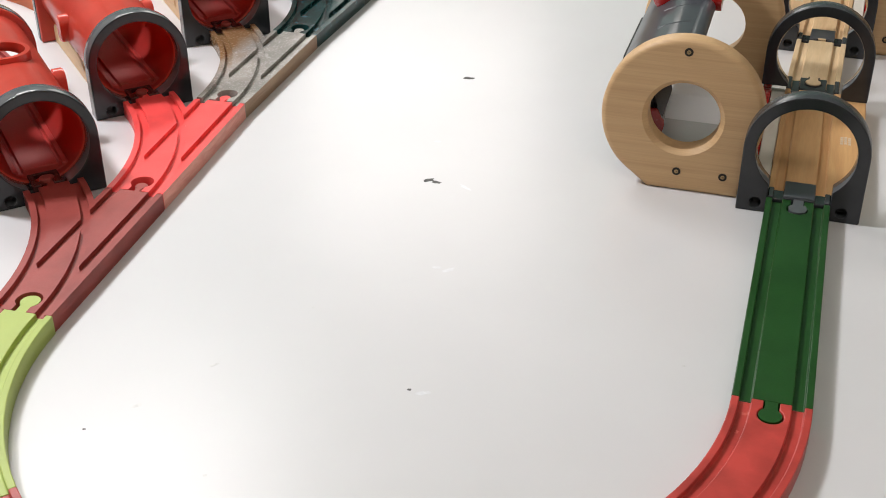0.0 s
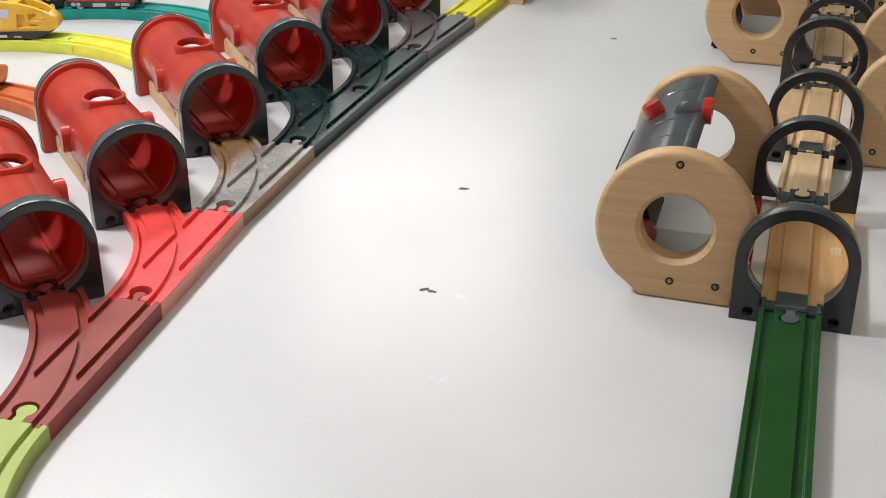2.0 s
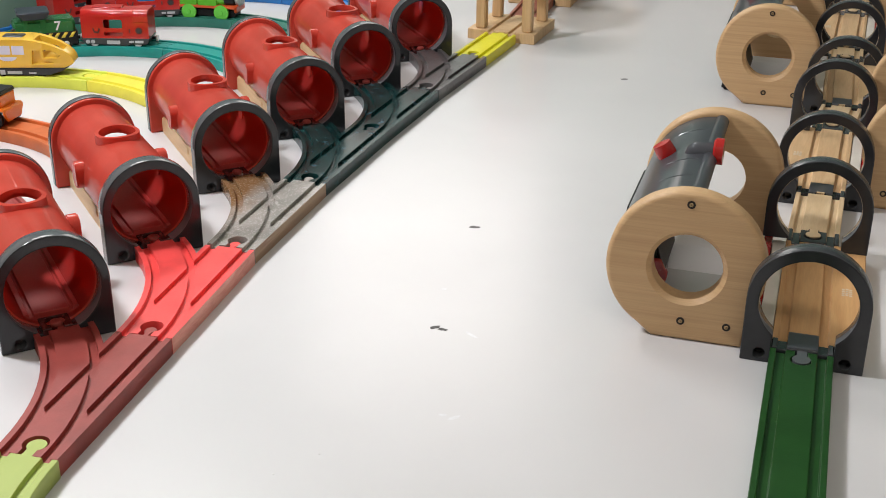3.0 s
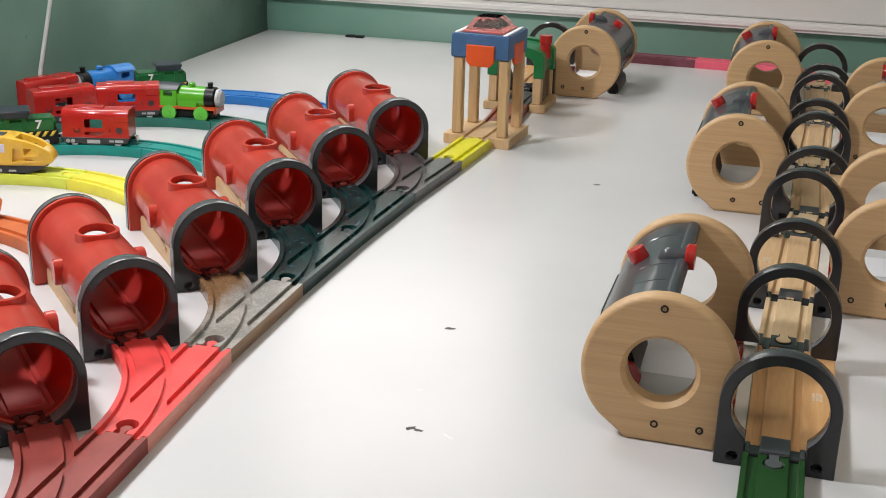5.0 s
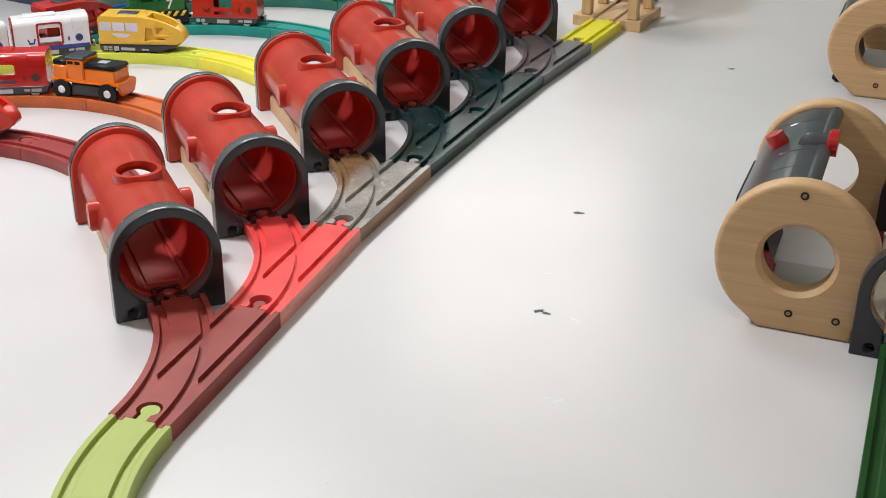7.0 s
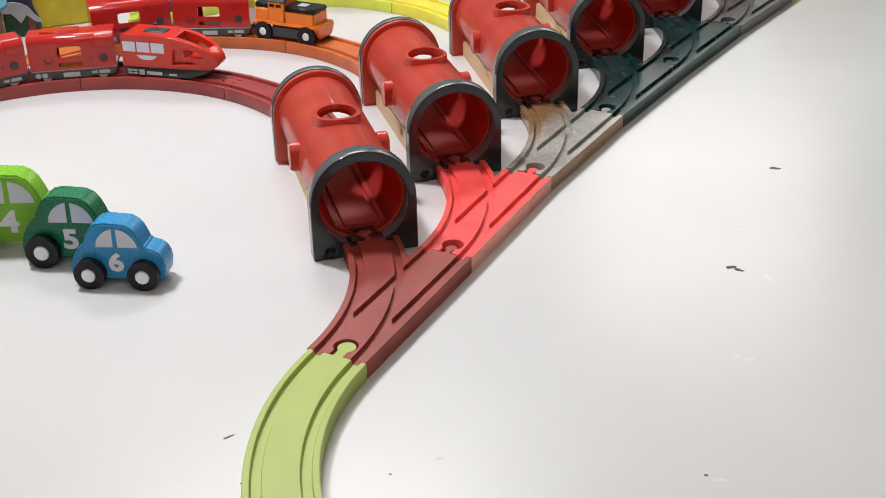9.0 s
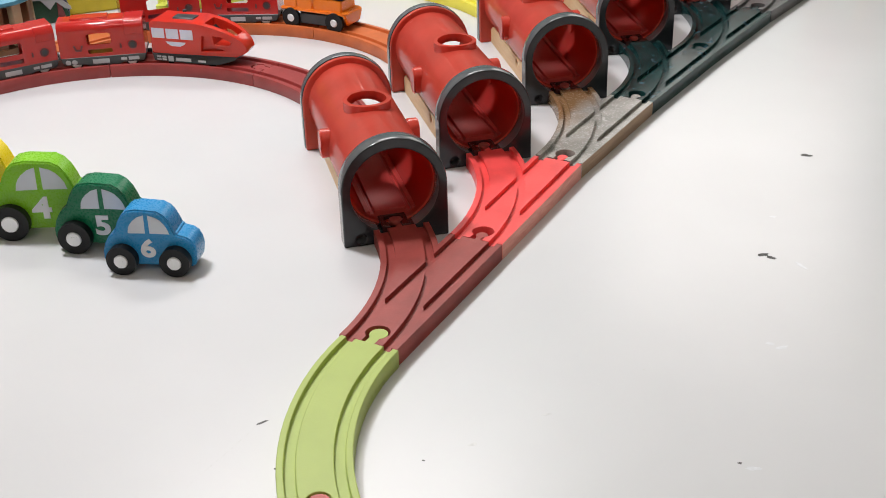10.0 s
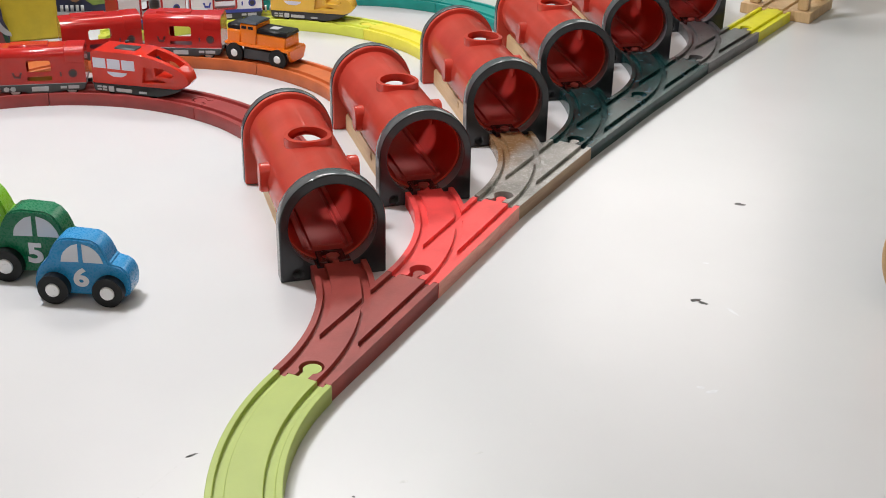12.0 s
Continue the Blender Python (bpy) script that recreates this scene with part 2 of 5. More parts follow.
PANEL_BROWN = paint("brown_panel", (0.12, 0.062, 0.035), 0.5, 0.2)
RUST = paint("rust_red_groove", (0.30, 0.09, 0.05), 0.5, 0.2)
CLEAR = clear("clear_plastic", (0.90, 0.91, 0.92), 0.03)
CAP_RED = paint("cap_red", (0.42, 0.017, 0.015), 0.15, 0.06)
GREY_SHELL = paint("grey_barrel_plastic", (0.085, 0.089, 0.099), 0.14, 0.1, bump=0.015)
SHELF_BLUE = paint("roof_sky_blue", (0.055, 0.22, 0.32), 0.45, 0.15, 25)
BOX_YELLOW = paint("mustard_box", (0.52, 0.40, 0.02), 0.5, 0.1)
NAVY = paint("navy_board", (0.025, 0.03, 0.07), 0.5, 0.2)
FOREST = paint("forest_board", (0.012, 0.07, 0.035), 0.5, 0.2)
SNOW = paint("grey_snow", (0.34, 0.35, 0.37), 0.5, 0.1)
BARN = paint("barn_red", (0.16, 0.03, 0.03), 0.5, 0.15)
LEAF = paint("leaf_print", (0.22, 0.30, 0.06), 0.5, 0.2)
TAN = paint("tan_print", (0.30, 0.15, 0.09), 0.5, 0.25)
# white plastic whose shadow is mixed into the colour, giving cream
SHADED_WHITE = paint("shaded_white_plastic", (0.72, 0.66, 0.58), 0.4, 0.06)
CREAM = paint("cream_post", (0.48, 0.38, 0.24), 0.5, 0.1)
BROWN = paint("brown_post", (0.16, 0.065, 0.025), 0.5, 0.15)
WALL_GREEN = paint("green_wall_paint", (0.165, 0.315, 0.25), 0.4, 0.06, 6, 0.1, 200)
WALL_GREEN_LEFT = paint("green_board_paint", (0.090, 0.160, 0.124), 0.4, 0.14, 7, 0.08, 150, wear=(0.072, 0.130, 0.10), wear_at=0.68)
SILL_WHITE = paint("white_sill_paint", (0.80, 0.78, 0.76), 0.4, 0.03, 8)
HOUSING_WHITE = paint("white_plastic", (0.88, 0.88, 0.90), 0.4, 0.02, 8)
CEILING = paint("ceiling_white", (0.83, 0.81, 0.77), 0.8, 0.03, 3)
ROOM_WALL = paint("room_wall_paint", (0.63, 0.58, 0.51), 0.8, 0.05, 3)
FLOOR = paint("grey_floor", (0.3, 0.29, 0.27), 0.5, 0.1, 5)
MARK = paint("dark_chip", (0.07, 0.066, 0.063), 0.6, 0.3, 400)
let_through(GREY_SHELL, (0.55, 0.57, 0.60), 0.38)
SCUFF = paint("pale_scuff", (0.665, 0.665, 0.68), 0.25, 0.05, 400)
SMEAR = paint("grey_smear", (0.53, 0.52, 0.51), 0.5, 0.1, 300)
CABLE = paint("white_cable", (0.6, 0.62, 0.6), 0.4, 0.05)


def table_white():
    """White melamine with faint cloudy stains and a satin sheen."""
    m = bpy.data.materials.new("white_melamine")
    t, nodes, links, bsdf = nodes_of(m)
    tc = nodes.new("ShaderNodeTexCoord")
    links.new(stain(t, tc.outputs["Object"], (0.62, 0.61, 0.612), 0.025, 5), bsdf.inputs["Base Color"])
    bsdf.inputs["Roughness"].default_value = 0.27
    return m


TABLE_WHITE = table_white()

# ---- mesh helpers ----


def finish(me, angle=35):
    flat = [abs(p.normal.z) > 0.9995 or (len(p.vertices) > 4 or p.area > 5e-5) and max(abs(c) for c in p.normal) > 0.9995 for p in me.polygons]
    me.set_sharp_from_angle(angle=radians(angle))
    me.polygons.foreach_set("use_smooth", [not f for f in flat])
    return me


def to_mesh(name, bm):
    me = bpy.data.meshes.new(name)
    bmesh.ops.recalc_face_normals(bm, faces=bm.faces)
    bm.to_mesh(me)
    bm.free()
    return finish(me)


def part(name, shape, material, parent=None, label="", at=None):
    """One mesh object from a bmesh or a mesh, under a thing or a part."""
    me = shape if isinstance(shape, bpy.types.Mesh) else to_mesh(name, shape)
    ob = new(name, me)
    if material and not me.materials:
        me.materials.append(material)
    if parent:
        ob.parent = parent
    if at is not None:
        ob.matrix_basis = at
    if label:
        ob["label"] = label
    return ob


def thing(name, at, label, category, group="", kind=""):
    ob = new(name)
    ob.empty_display_size = 0.02
    ob.matrix_basis = at
    return tagged(ob, label, category, group, kind)


def prism(pts, z0, z1, bm=None, axis="z"):
    """A solid between z0 and z1 over an outline; axis tells along what it is drawn out."""
    bm = bm or bmesh.new()
    order = {"z": lambda a, b, h: (a, b, h), "y": lambda a, b, h: (a, h, b), "x": lambda a, b, h: (h, a, b)}[axis]
    lo = [bm.verts.new(order(a, b, z0)) for a, b in pts]
    hi = [bm.verts.new(order(a, b, z1)) for a, b in pts]
    faces = [bm.faces.new(lo[::-1]), bm.faces.new(hi)]
    n = len(pts)
    for i in range(n):
        faces.append(bm.faces.new((lo[i], lo[(i + 1) % n], hi[(i + 1) % n], hi[i])))
    bmesh.ops.recalc_face_normals(bm, faces=faces)
    return bm


def rect(x0, y0, x1, y1):
    return [(x0, y0), (x1, y0), (x1, y1), (x0, y1)]


def box(x0, y0, z0, x1, y1, z1, bm=None):
    return prism(rect(x0, y0, x1, y1), z0, z1, bm)


def ring(cx, cy, r, n=24, a0=0.0, a1=360.0):
    full = abs(a1 - a0) >= 360
    k = n if full else n + 1
    return [(cx + r * math.cos(radians(a0 + (a1 - a0) * i / n)), cy + r * math.sin(radians(a0 + (a1 - a0) * i / n))) for i in range(k)]


def rounded(x0, y0, x1, y1, r, n=4):
    return (ring(x1 - r, y0 + r, r, n, -90, 0) + ring(x1 - r, y1 - r, r, n, 0, 90)
            + ring(x0 + r, y1 - r, r, n, 90, 180) + ring(x0 + r, y0 + r, r, n, 180, 270))


def soften(bm, width, segments=2, angle=40):
    edges = [e for e in bm.edges if len(e.link_faces) == 2 and e.calc_face_angle(0) > radians(angle)]
    bmesh.ops.bevel(bm, geom=edges, offset=width, segments=segments, affect="EDGES", clamp_overlap=True)
    return bm


def carve(bm, cutters, bevel=0.0, segments=1):
    """bm less the cutters, with its sharp edges rounded, as a mesh."""
    def temp(b):
        me = bpy.data.meshes.new("carve")
        bmesh.ops.recalc_face_normals(b, faces=b.faces)
        b.to_mesh(me)
        b.free()
        return new("carve", me)
    base = temp(bm)
    tools = [temp(c) for c in cutters]
    for c in tools:
        mod = base.modifiers.new("cut", "BOOLEAN")
        mod.operation, mod.solver, mod.object = "DIFFERENCE", "EXACT", c
    if bevel:
        mod = base.modifiers.new("round", "BEVEL")
        mod.width, mod.segments, mod.limit_method, mod.angle_limit = bevel, segments, "ANGLE", radians(40)
    graph = bpy.context.evaluated_depsgraph_get()
    graph.update()
    me = bpy.data.meshes.new_from_object(base.evaluated_get(graph))
    for o in (base, *tools):
        old = o.data
        bpy.data.objects.remove(o)
        bpy.data.meshes.remove(old)
    me.materials.clear()
    return finish(me)


def tube(points, r, n=10):
    """A round bar along points."""
    bm = bmesh.new()
    rows = []
    for i, p in enumerate(points):
        a, b = Vector(points[max(0, i - 1)]), Vector(points[min(len(points) - 1, i + 1)])
        d = (b - a).normalized()
        u = d.orthogonal().normalized() if not rows else (side - d * side.dot(d)).normalized()
        side, w = u, d.cross(u)
        rows.append([bm.verts.new(Vector(p) + (u * math.cos(k * math.tau / n) + w * math.sin(k * math.tau / n)) * r) for k in range(n)])
    for a, b in zip(rows, rows[1:]):
        for k in range(n):
            bm.faces.new((a[k], a[(k + 1) % n], b[(k + 1) % n], b[k]))
    bm.faces.new(rows[0][::-1])
    bm.faces.new(rows[-1])
    return bm


def turned(profile, n=20, axis="y", bm=None):
    """A lathe body: profile of (radius, along)."""
    bm = bm or bmesh.new()
    put = {"y": lambda c, s, h: (c, h, s), "x": lambda c, s, h: (h, c, s), "z": lambda c, s, h: (c, s, h)}[axis]
    rows = [[bm.verts.new(put(r * math.cos(k * math.tau / n), r * math.sin(k * math.tau / n), h)) for k in range(n)] for r, h in profile]
    for a, b in zip(rows, rows[1:]):
        for k in range(n):
            bm.faces.new((a[k], a[(k + 1) % n], b[(k + 1) % n], b[k]))
    bm.faces.new(rows[0][::-1])
    bm.faces.new(rows[-1])
    return bm


def lettering(text, size, name="number", bold=0.018, wide=1.0):
    cu = bpy.data.curves.new(name, "FONT")
    cu.body, cu.size, cu.align_x, cu.align_y, cu.extrude, cu.offset = text, size, "CENTER", "CENTER", 0.0003, size * bold
    ob = new("carve", cu)
    graph = bpy.context.evaluated_depsgraph_get()
    graph.update()
    me = bpy.data.meshes.new_from_object(ob.evaluated_get(graph))
    bpy.data.objects.remove(ob)
    bpy.data.curves.remove(cu)
    me.materials.clear()
    me.transform(Matrix.Diagonal((wide, 1, 1, 1)))
    return me


def turn(x, y, heading, z=0.0):
    """A pose on the table: heading in degrees clockwise from +y; local y points ahead."""
    return pose(x, y, z, 0, 0, -heading)


# ---- toy track ----
WIDE, TALL, RADIUS = 0.040, 0.012, 0.202
HALF = WIDE / 2
RAILS = ((-0.016, -0.010), (0.010, 0.016))


def plug(y):
    """Outline of a knob past the end of a piece, right to left."""
    return [(0.0032, y), (0.0032, y + 0.0065)] + ring(0, y + 0.0112, 0.0058, 12, -55, 235) + [(-0.0032, y + 0.0065), (-0.0032, y)]


KNOBS = {}  # where the knobs of each track mesh sit: x, y, yaw


def with_knobs(me, places):
    KNOBS[me.name] = places
    return me


def socket(r=0.0066, neck=0.0040):
    return prism([(-neck, -0.01), (neck, -0.01), (neck, 0.006)] + ring(0, 0.0114 + (r - 0.0066) / 3, r, 16, -52, 232) + [(-neck, 0.006)], -0.01, 0.03)


def bend(u, a, radius):
    return (-radius + (radius + u) * math.cos(a), (radius + u) * math.sin(a))


def straight_mesh(length, knob=True, hole=True, wide=(-HALF, HALF)):
    bm = prism([(wide[0], 0), (wide[1], 0), (wide[1], length), (wide[0], length)], 0, TALL)
    cuts = [box(a, -0.01, TALL - 0.003, b, length + (0.0005 if knob else 0.01), TALL + 0.01) for a, b in RAILS]
    return with_knobs(carve(bm, cuts + ([socket()] if hole else []), 0.0007, 2), [(0, length, 0)] if knob else [])


def arc_strip(u0, u1, radius, a0, a1, z0, z1, n=18):
    steps = [a0 + (a1 - a0) * i / n for i in range(n + 1)]
    return prism([bend(u1, a, radius) for a in steps] + [bend(u0, a, radius) for a in reversed(steps)], z0, z1)


def curve_mesh(radius, degrees, knob=True, hole=True):
    """A curve that leaves the origin along +y and bends to the left."""
    angle, n = radians(degrees), 14
    steps = [angle * i / n for i in range(n + 1)]
    bm = prism([bend(HALF, a, radius) for a in steps] + [bend(-HALF, a, radius) for a in reversed(steps)], 0, TALL)
    cuts = [arc_strip(a, b, radius, -0.03, angle + (0.002 if knob else 0.03), TALL - 0.003, TALL + 0.01) for a, b in RAILS]
    return with_knobs(carve(bm, cuts + ([socket()] if hole else []), 0.0007, 2), [(*bend(0, angle, radius), degrees)] if knob else [])


def mirrored(me):
    """The same piece bent to the other side."""
    places = [(-x, y, -yaw) for x, y, yaw in KNOBS[me.name]]
    me = me.copy()
    me.transform(Matrix.Diagonal((-1, 1, 1, 1)))
    me.flip_normals()
    return with_knobs(finish(me), places)


BRANCH = 43.8


def switch_mesh(length=0.144):
    """A switch: straight ahead, and a branch that bends to the left."""
    angle, n = radians(BRANCH), 14
    meet = math.acos((RADIUS - HALF) / (RADIUS + HALF))
    inner = [bend(-HALF, angle * i / n, RADIUS) for i in range(n + 1)]
    outer = [bend(HALF, angle + (meet - angle) * i / 4, RADIUS) for i in range(5)]
    pts = inner + outer + [(-HALF, length), (HALF, length), (HALF, 0)]
    bm = prism(pts, 0, TALL)
    cuts = [box(a, -0.01, TALL - 0.003, b, length + 0.0005, TALL + 0.01) for a, b in RAILS]
    cuts += [arc_strip(a, b, RADIUS, -0.03, angle + 0.002, TALL - 0.0031, TALL + 0.01) for a, b in RAILS]
    return with_knobs(carve(bm, cuts + [socket(0.0078, 0.0046)], 0.0007, 2), [(0, length, 0), (*bend(0, angle, RADIUS), BRANCH)])


def painted(me, top, side=None):
    """A copy of a track mesh with its paint, and bare wood on the outer sides if given."""
    me = me.copy()
    me.materials.clear()
    me.materials.append(top)
    if side:
        me.materials.append(side)
        for p in me.polygons:
            if abs(p.normal.z) < 0.4 and p.center.x > HALF - 0.002:
                p.material_index = 1
    return me


KNOB = to_mesh("knob", soften(prism(plug(-0.0004), 0.0003, TALL - 0.0003), 0.0007, 2))


SMALL_KNOB = to_mesh("small_knob", soften(prism([(0.0023, -0.0004), (0.0023, 0.0068)] + ring(0, 0.0103, 0.0043, 14, -50, 230) + [(-0.0023, 0.0068), (-0.0023, -0.0004)], 0.0003, TALL - 0.0016), 0.0012, 3))
NARROW = set()  # meshes whose first knob is small


def track(me, at, top, label, side=None, group="toy track pieces"):
    t = thing("track_piece", at, label, "toy track", group)
    part("body", painted(me, top, side), None, t)
    for k, (x, y, yaw) in enumerate(KNOBS[me.name]):
        knob = SMALL_KNOB if k == 0 and me.name in NARROW else KNOB
        part("knob", painted(knob, top), None, t, at=pose(x, y, 0, 0, 0, yaw))
    return t

# ---- the table and the room round it ----
CORNER = Vector((-0.281, 2.334))
ALONG = Vector((0.9626, -0.2708))   # along the back edge
FACING = Vector((-0.3016, -0.9534))  # along the left edge, towards the camera


def spot(a, b):
    p = CORNER + ALONG * a + FACING * b
    return (p.x, p.y)


tabletop = tagged(part("tabletop", soften(prism([spot(0, 0), spot(0, 0.855), spot(-0.95, 0.655), spot(-1.05, 2.9), spot(1.9, 2.9), spot(1.9, 0)], -0.03, 0.0), 0.002), TABLE_WHITE),
                  "large white melamine tabletop with small chips and scuffs", "table", kind="structure")


def wall_strip(name, a, b, z0, z1, thick, material, label):
    (x0, y0), (x1, y1) = a, b
    d = Vector((x1 - x0, y1 - y0)).normalized()
    n = Vector((-d.y, d.x)) * thick
    return tagged(part(name, prism([(x0, y0), (x1, y1), (x1 + n.x, y1 + n.y), (x0 + n.x, y0 + n.y)], z0, z1), material), label, "wall", kind="structure")


for name, p0, p1, z0, z1 in (("wall_back_1", -1.2, 1.95, -0.75, 0.44), ("wall_back_2", -1.2, 1.95, 1.02, 1.75), ("wall_back_3", -1.2, 0.0, 0.44, 1.02), ("wall_back_4", 0.52, 1.95, 0.44, 1.02)):
    wall_strip(name, spot(p0, -0.003), spot(p1, -0.003), z0, z1, 0.05, WALL_GREEN, "plain green painted wall with a window above the table")
wall_strip("wall_left", spot(-0.003, 0.875), spot(-0.003, -0.002), -0.75, 0.31, 0.05, WALL_GREEN_LEFT, "dark green board wall with smudges")
wall_strip("wall_return", spot(-1.13, 0.675), spot(-0.053, 0.875), -0.75, 0.31, 0.05, NAVY, "dark wall beside the green board")
wall_strip("wall_far_left", spot(-1.15, 3.3), spot(-1.15, -0.06), -0.75, 1.75, 0.05, ROOM_WALL, "plain pale wall of the room")
wall_strip("wall_right", spot(1.95, -0.06), spot(1.95, 3.3), -0.75, 1.75, 0.05, ROOM_WALL, "plain pale wall of the room")
wall_strip("wall_behind", spot(2.0, 3.3), spot(-1.2, 3.3), -0.75, 1.75, 0.05, ROOM_WALL, "plain pale wall of the room")
tagged(part("floor", box(-2.6, -1.9, -0.8, 2.9, 3.2, -0.75), FLOOR), "plain grey floor under the table", "floor", kind="structure")
tagged(part("ceiling", box(-2.6, -1.9, 1.75, 2.9, 3.2, 1.8), CEILING), "plain white ceiling", "ceiling", kind="structure")

# the white sill along the back wall
sill = thing("window_sill", pose(0, 0, 0), "white painted window sill with a rounded lip", "window sill", kind="structure")


def along_back(a0, a1, b0, b1, z0, z1, bevel):
    return soften(prism([spot(a0, b0), spot(a0, b1), spot(a1, b1), spot(a1, b0)], z0, z1), bevel, 3)


part("lip", along_back(0.0, 1.94, 0.0, 0.022, 0.064, 0.082, 0.006), SILL_WHITE, sill)
part("board", along_back(0.0, 1.94, 0.0, 0.012, 0.083, 0.150, 0.002), SILL_WHITE, sill)
part("rail", along_back(0.0, 1.94, 0.0, 0.030, 0.151, 0.190, 0.006), SILL_WHITE, sill)

# ---- the tracks ----
SWITCH, CURVE, LONG, SHORT = switch_mesh(), curve_mesh(RADIUS, 45), straight_mesh(0.216), straight_mesh(0.108)
TIGHT = curve_mesh(0.110, 45)
NARROW.add(SWITCH.name)

# right edge of each switch's near end, heading, paint, side
LINE = [((-0.2015, 0.5745), 13.95, BRICK_RED, None, "brick-red switch piece with a curving branch"),
        ((-0.1666, 0.7150), 13.7, CORAL, PALE_SIDE, "coral-red switch piece with bare wooden side"),
        ((-0.1322, 0.8558), 16.7, GREY_WORN, WOOD_SIDE, "worn grey switch piece with brown wooden side"),
        ((-0.0911, 0.9931), 18.7, BOTTLE, None, "dark bottle-green switch piece with chipped paint"),
        ((-0.0449, 1.1295), 20.1, BOTTLE, None, "dark bottle-green switch piece with chipped paint"),
        ((0.0054, 1.2667), 22.1, SLATE, None, "slate-grey switch piece beside a yellow piece")]
EXITS = []
for (x, y), heading, top, side, label in LINE:
    a = radians(heading)
    ahead, left = Vector((math.sin(a), math.cos(a))), Vector((-math.cos(a), math.sin(a)))
    start = Vector((x, y)) + left * HALF
    track(SWITCH, turn(start.x, start.y, heading), top, label, side)
    bx, by = bend(0, radians(BRANCH), RADIUS)
    end = start + ahead * by - left * bx
    EXITS.append((end, heading - BRANCH))

a = radians(21.5)
track(SHORT, turn(0.0592 - HALF * math.cos(a), 1.3994 + HALF * math.sin(a), 21.5), YELLOW, "short bright yellow straight track piece")

# the near curves, each plugged into the next
CURVE_RIGHT = mirrored(CURVE)
mid = Vector((-0.0238, 0.5305))
for a0, top, label in ((211.05, LIME, "lime-green curved track piece"), (256.05, BRIGHT_RED_TRACK, "worn red curved track piece")):
    p = mid + RADIUS * Vector((math.cos(radians(a0)), math.sin(radians(a0))))
    track(CURVE_RIGHT, pose(p.x, p.y, 0, 0, 0, a0 - 180), top, label)
mid = Vector((-0.0127, 0.557))
for a0, top, label in ((-17.2, BRIGHT_RED_TRACK, "worn red curved track piece"), (-62.2, LIME, "lime-green curved track piece")):
    p = mid + RADIUS * Vector((math.cos(radians(a0)), math.sin(radians(a0))))
    track(CURVE_RIGHT, pose(p.x, p.y, 0, 0, 0, a0 + 180), top, label)
ROW = 17.3
track(LONG, turn(0.1802 + 0.216 * math.sin(radians(ROW)), 0.4973 + 0.216 * math.cos(radians(ROW)), ROW + 180), FIELD_GREEN, "long dark green straight track piece")

# the loops behind the tunnels: centre, radius, angles of the joints, paints
LOOPS = {
    "red": ((-0.5345, 0.8118), 0.2217, (26, 68.6, 111.2, 153.8), (MAROON, MAROON, MAROON), "maroon curved track piece"),
    "orange": ((-0.4953, 0.9550), 0.2090, (27, 76, 121, 160), (ORANGE_TRACK, ORANGE_TRACK, ORANGE_TRACK), "orange curved track piece"),
    "yellow": ((-0.4474, 1.1115), 0.2120, (25, 68.7, 112, 155), (LEMON_DEEP, LEMON, LEMON), "lemon-yellow curved track piece"),
    "teal": ((-0.3850, 1.2410), 0.2100, (27, 71, 115, 159), (TEAL, TEAL, TEAL), "teal curved track piece"),
    "pine": ((-0.3350, 1.3850), 0.2090, (25, 68, 111, 154), (PINE, PINE, PINE), "pine-green curved track piece"),
    "blue": ((-0.2850, 1.5350), 0.2000, (24, 68, 112, 139.5), (BLUE_TRACK, BLUE_TRACK, BLUE_TRACK), "bright blue curved track piece"),
}
for centre, radius, joints, paints, label in LOOPS.values():
    for a0, a1, top in zip(joints, joints[1:], paints):
        p = Vector(centre) + radius * Vector((math.cos(radians(a0)), math.sin(radians(a0))))
        track(curve_mesh(radius, a1 - a0 - 0.15), pose(p.x, p.y, 0, 0, 0, a0), top, label)

(bx, by), br = LOOPS["blue"][:2]
track(LONG, pose(bx + br * math.cos(radians(139.7)), by + br * math.sin(radians(139.7)), 0, 0, 0, 139.7), BLUE_TRACK, "bright blue long straight track piece")

# ---- grey arches, tunnels and barrel units ----
LENGTH, CROWN, OUTER, RISE, INNER, DEEP = 0.203, 0.0446, 0.0390, 0.0446, 0.0310, 0.013


def arch_mesh(holes=((-0.0270, 0.0066), (0.0270, 0.0066)), outer=OUTER, crown=CROWN, inner=INNER, rise=RISE, deep=DEEP, deck=0.0):
    """A plastic arch in the x-z plane, drawn out along y."""
    pts = [(-outer, 0), (outer, 0)] + ring(0, crown, outer, 32, 0, 180)
    bm = prism(pts, 0, deep, axis="y")
    cuts = [prism(ring(0, rise, inner, 44), -0.01, deep + 0.01, axis="y")]
    cuts += [prism(ring(x, z, 0.0036, 16), -0.01, min(0.009, deep - 0.002), axis="y") for x, z in holes]
    if deck:
        cuts.append(box(-0.0196, -0.01, deck, 0.0196, deep + 0.01, 0.030))
    return carve(bm, cuts, 0.0012, 2)


def sheen_tones(me, face, rim, outer, crown):
    """Puts reflected light into an arch's colours: rim and bore paler than the face."""
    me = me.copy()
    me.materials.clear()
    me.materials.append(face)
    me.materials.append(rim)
    me.materials.append(BORE_SHEEN)
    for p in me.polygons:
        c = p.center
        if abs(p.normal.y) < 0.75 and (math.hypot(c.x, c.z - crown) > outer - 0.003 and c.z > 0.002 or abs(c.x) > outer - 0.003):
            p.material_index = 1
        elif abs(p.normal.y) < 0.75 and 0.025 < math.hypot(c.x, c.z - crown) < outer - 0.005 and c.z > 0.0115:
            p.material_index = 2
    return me


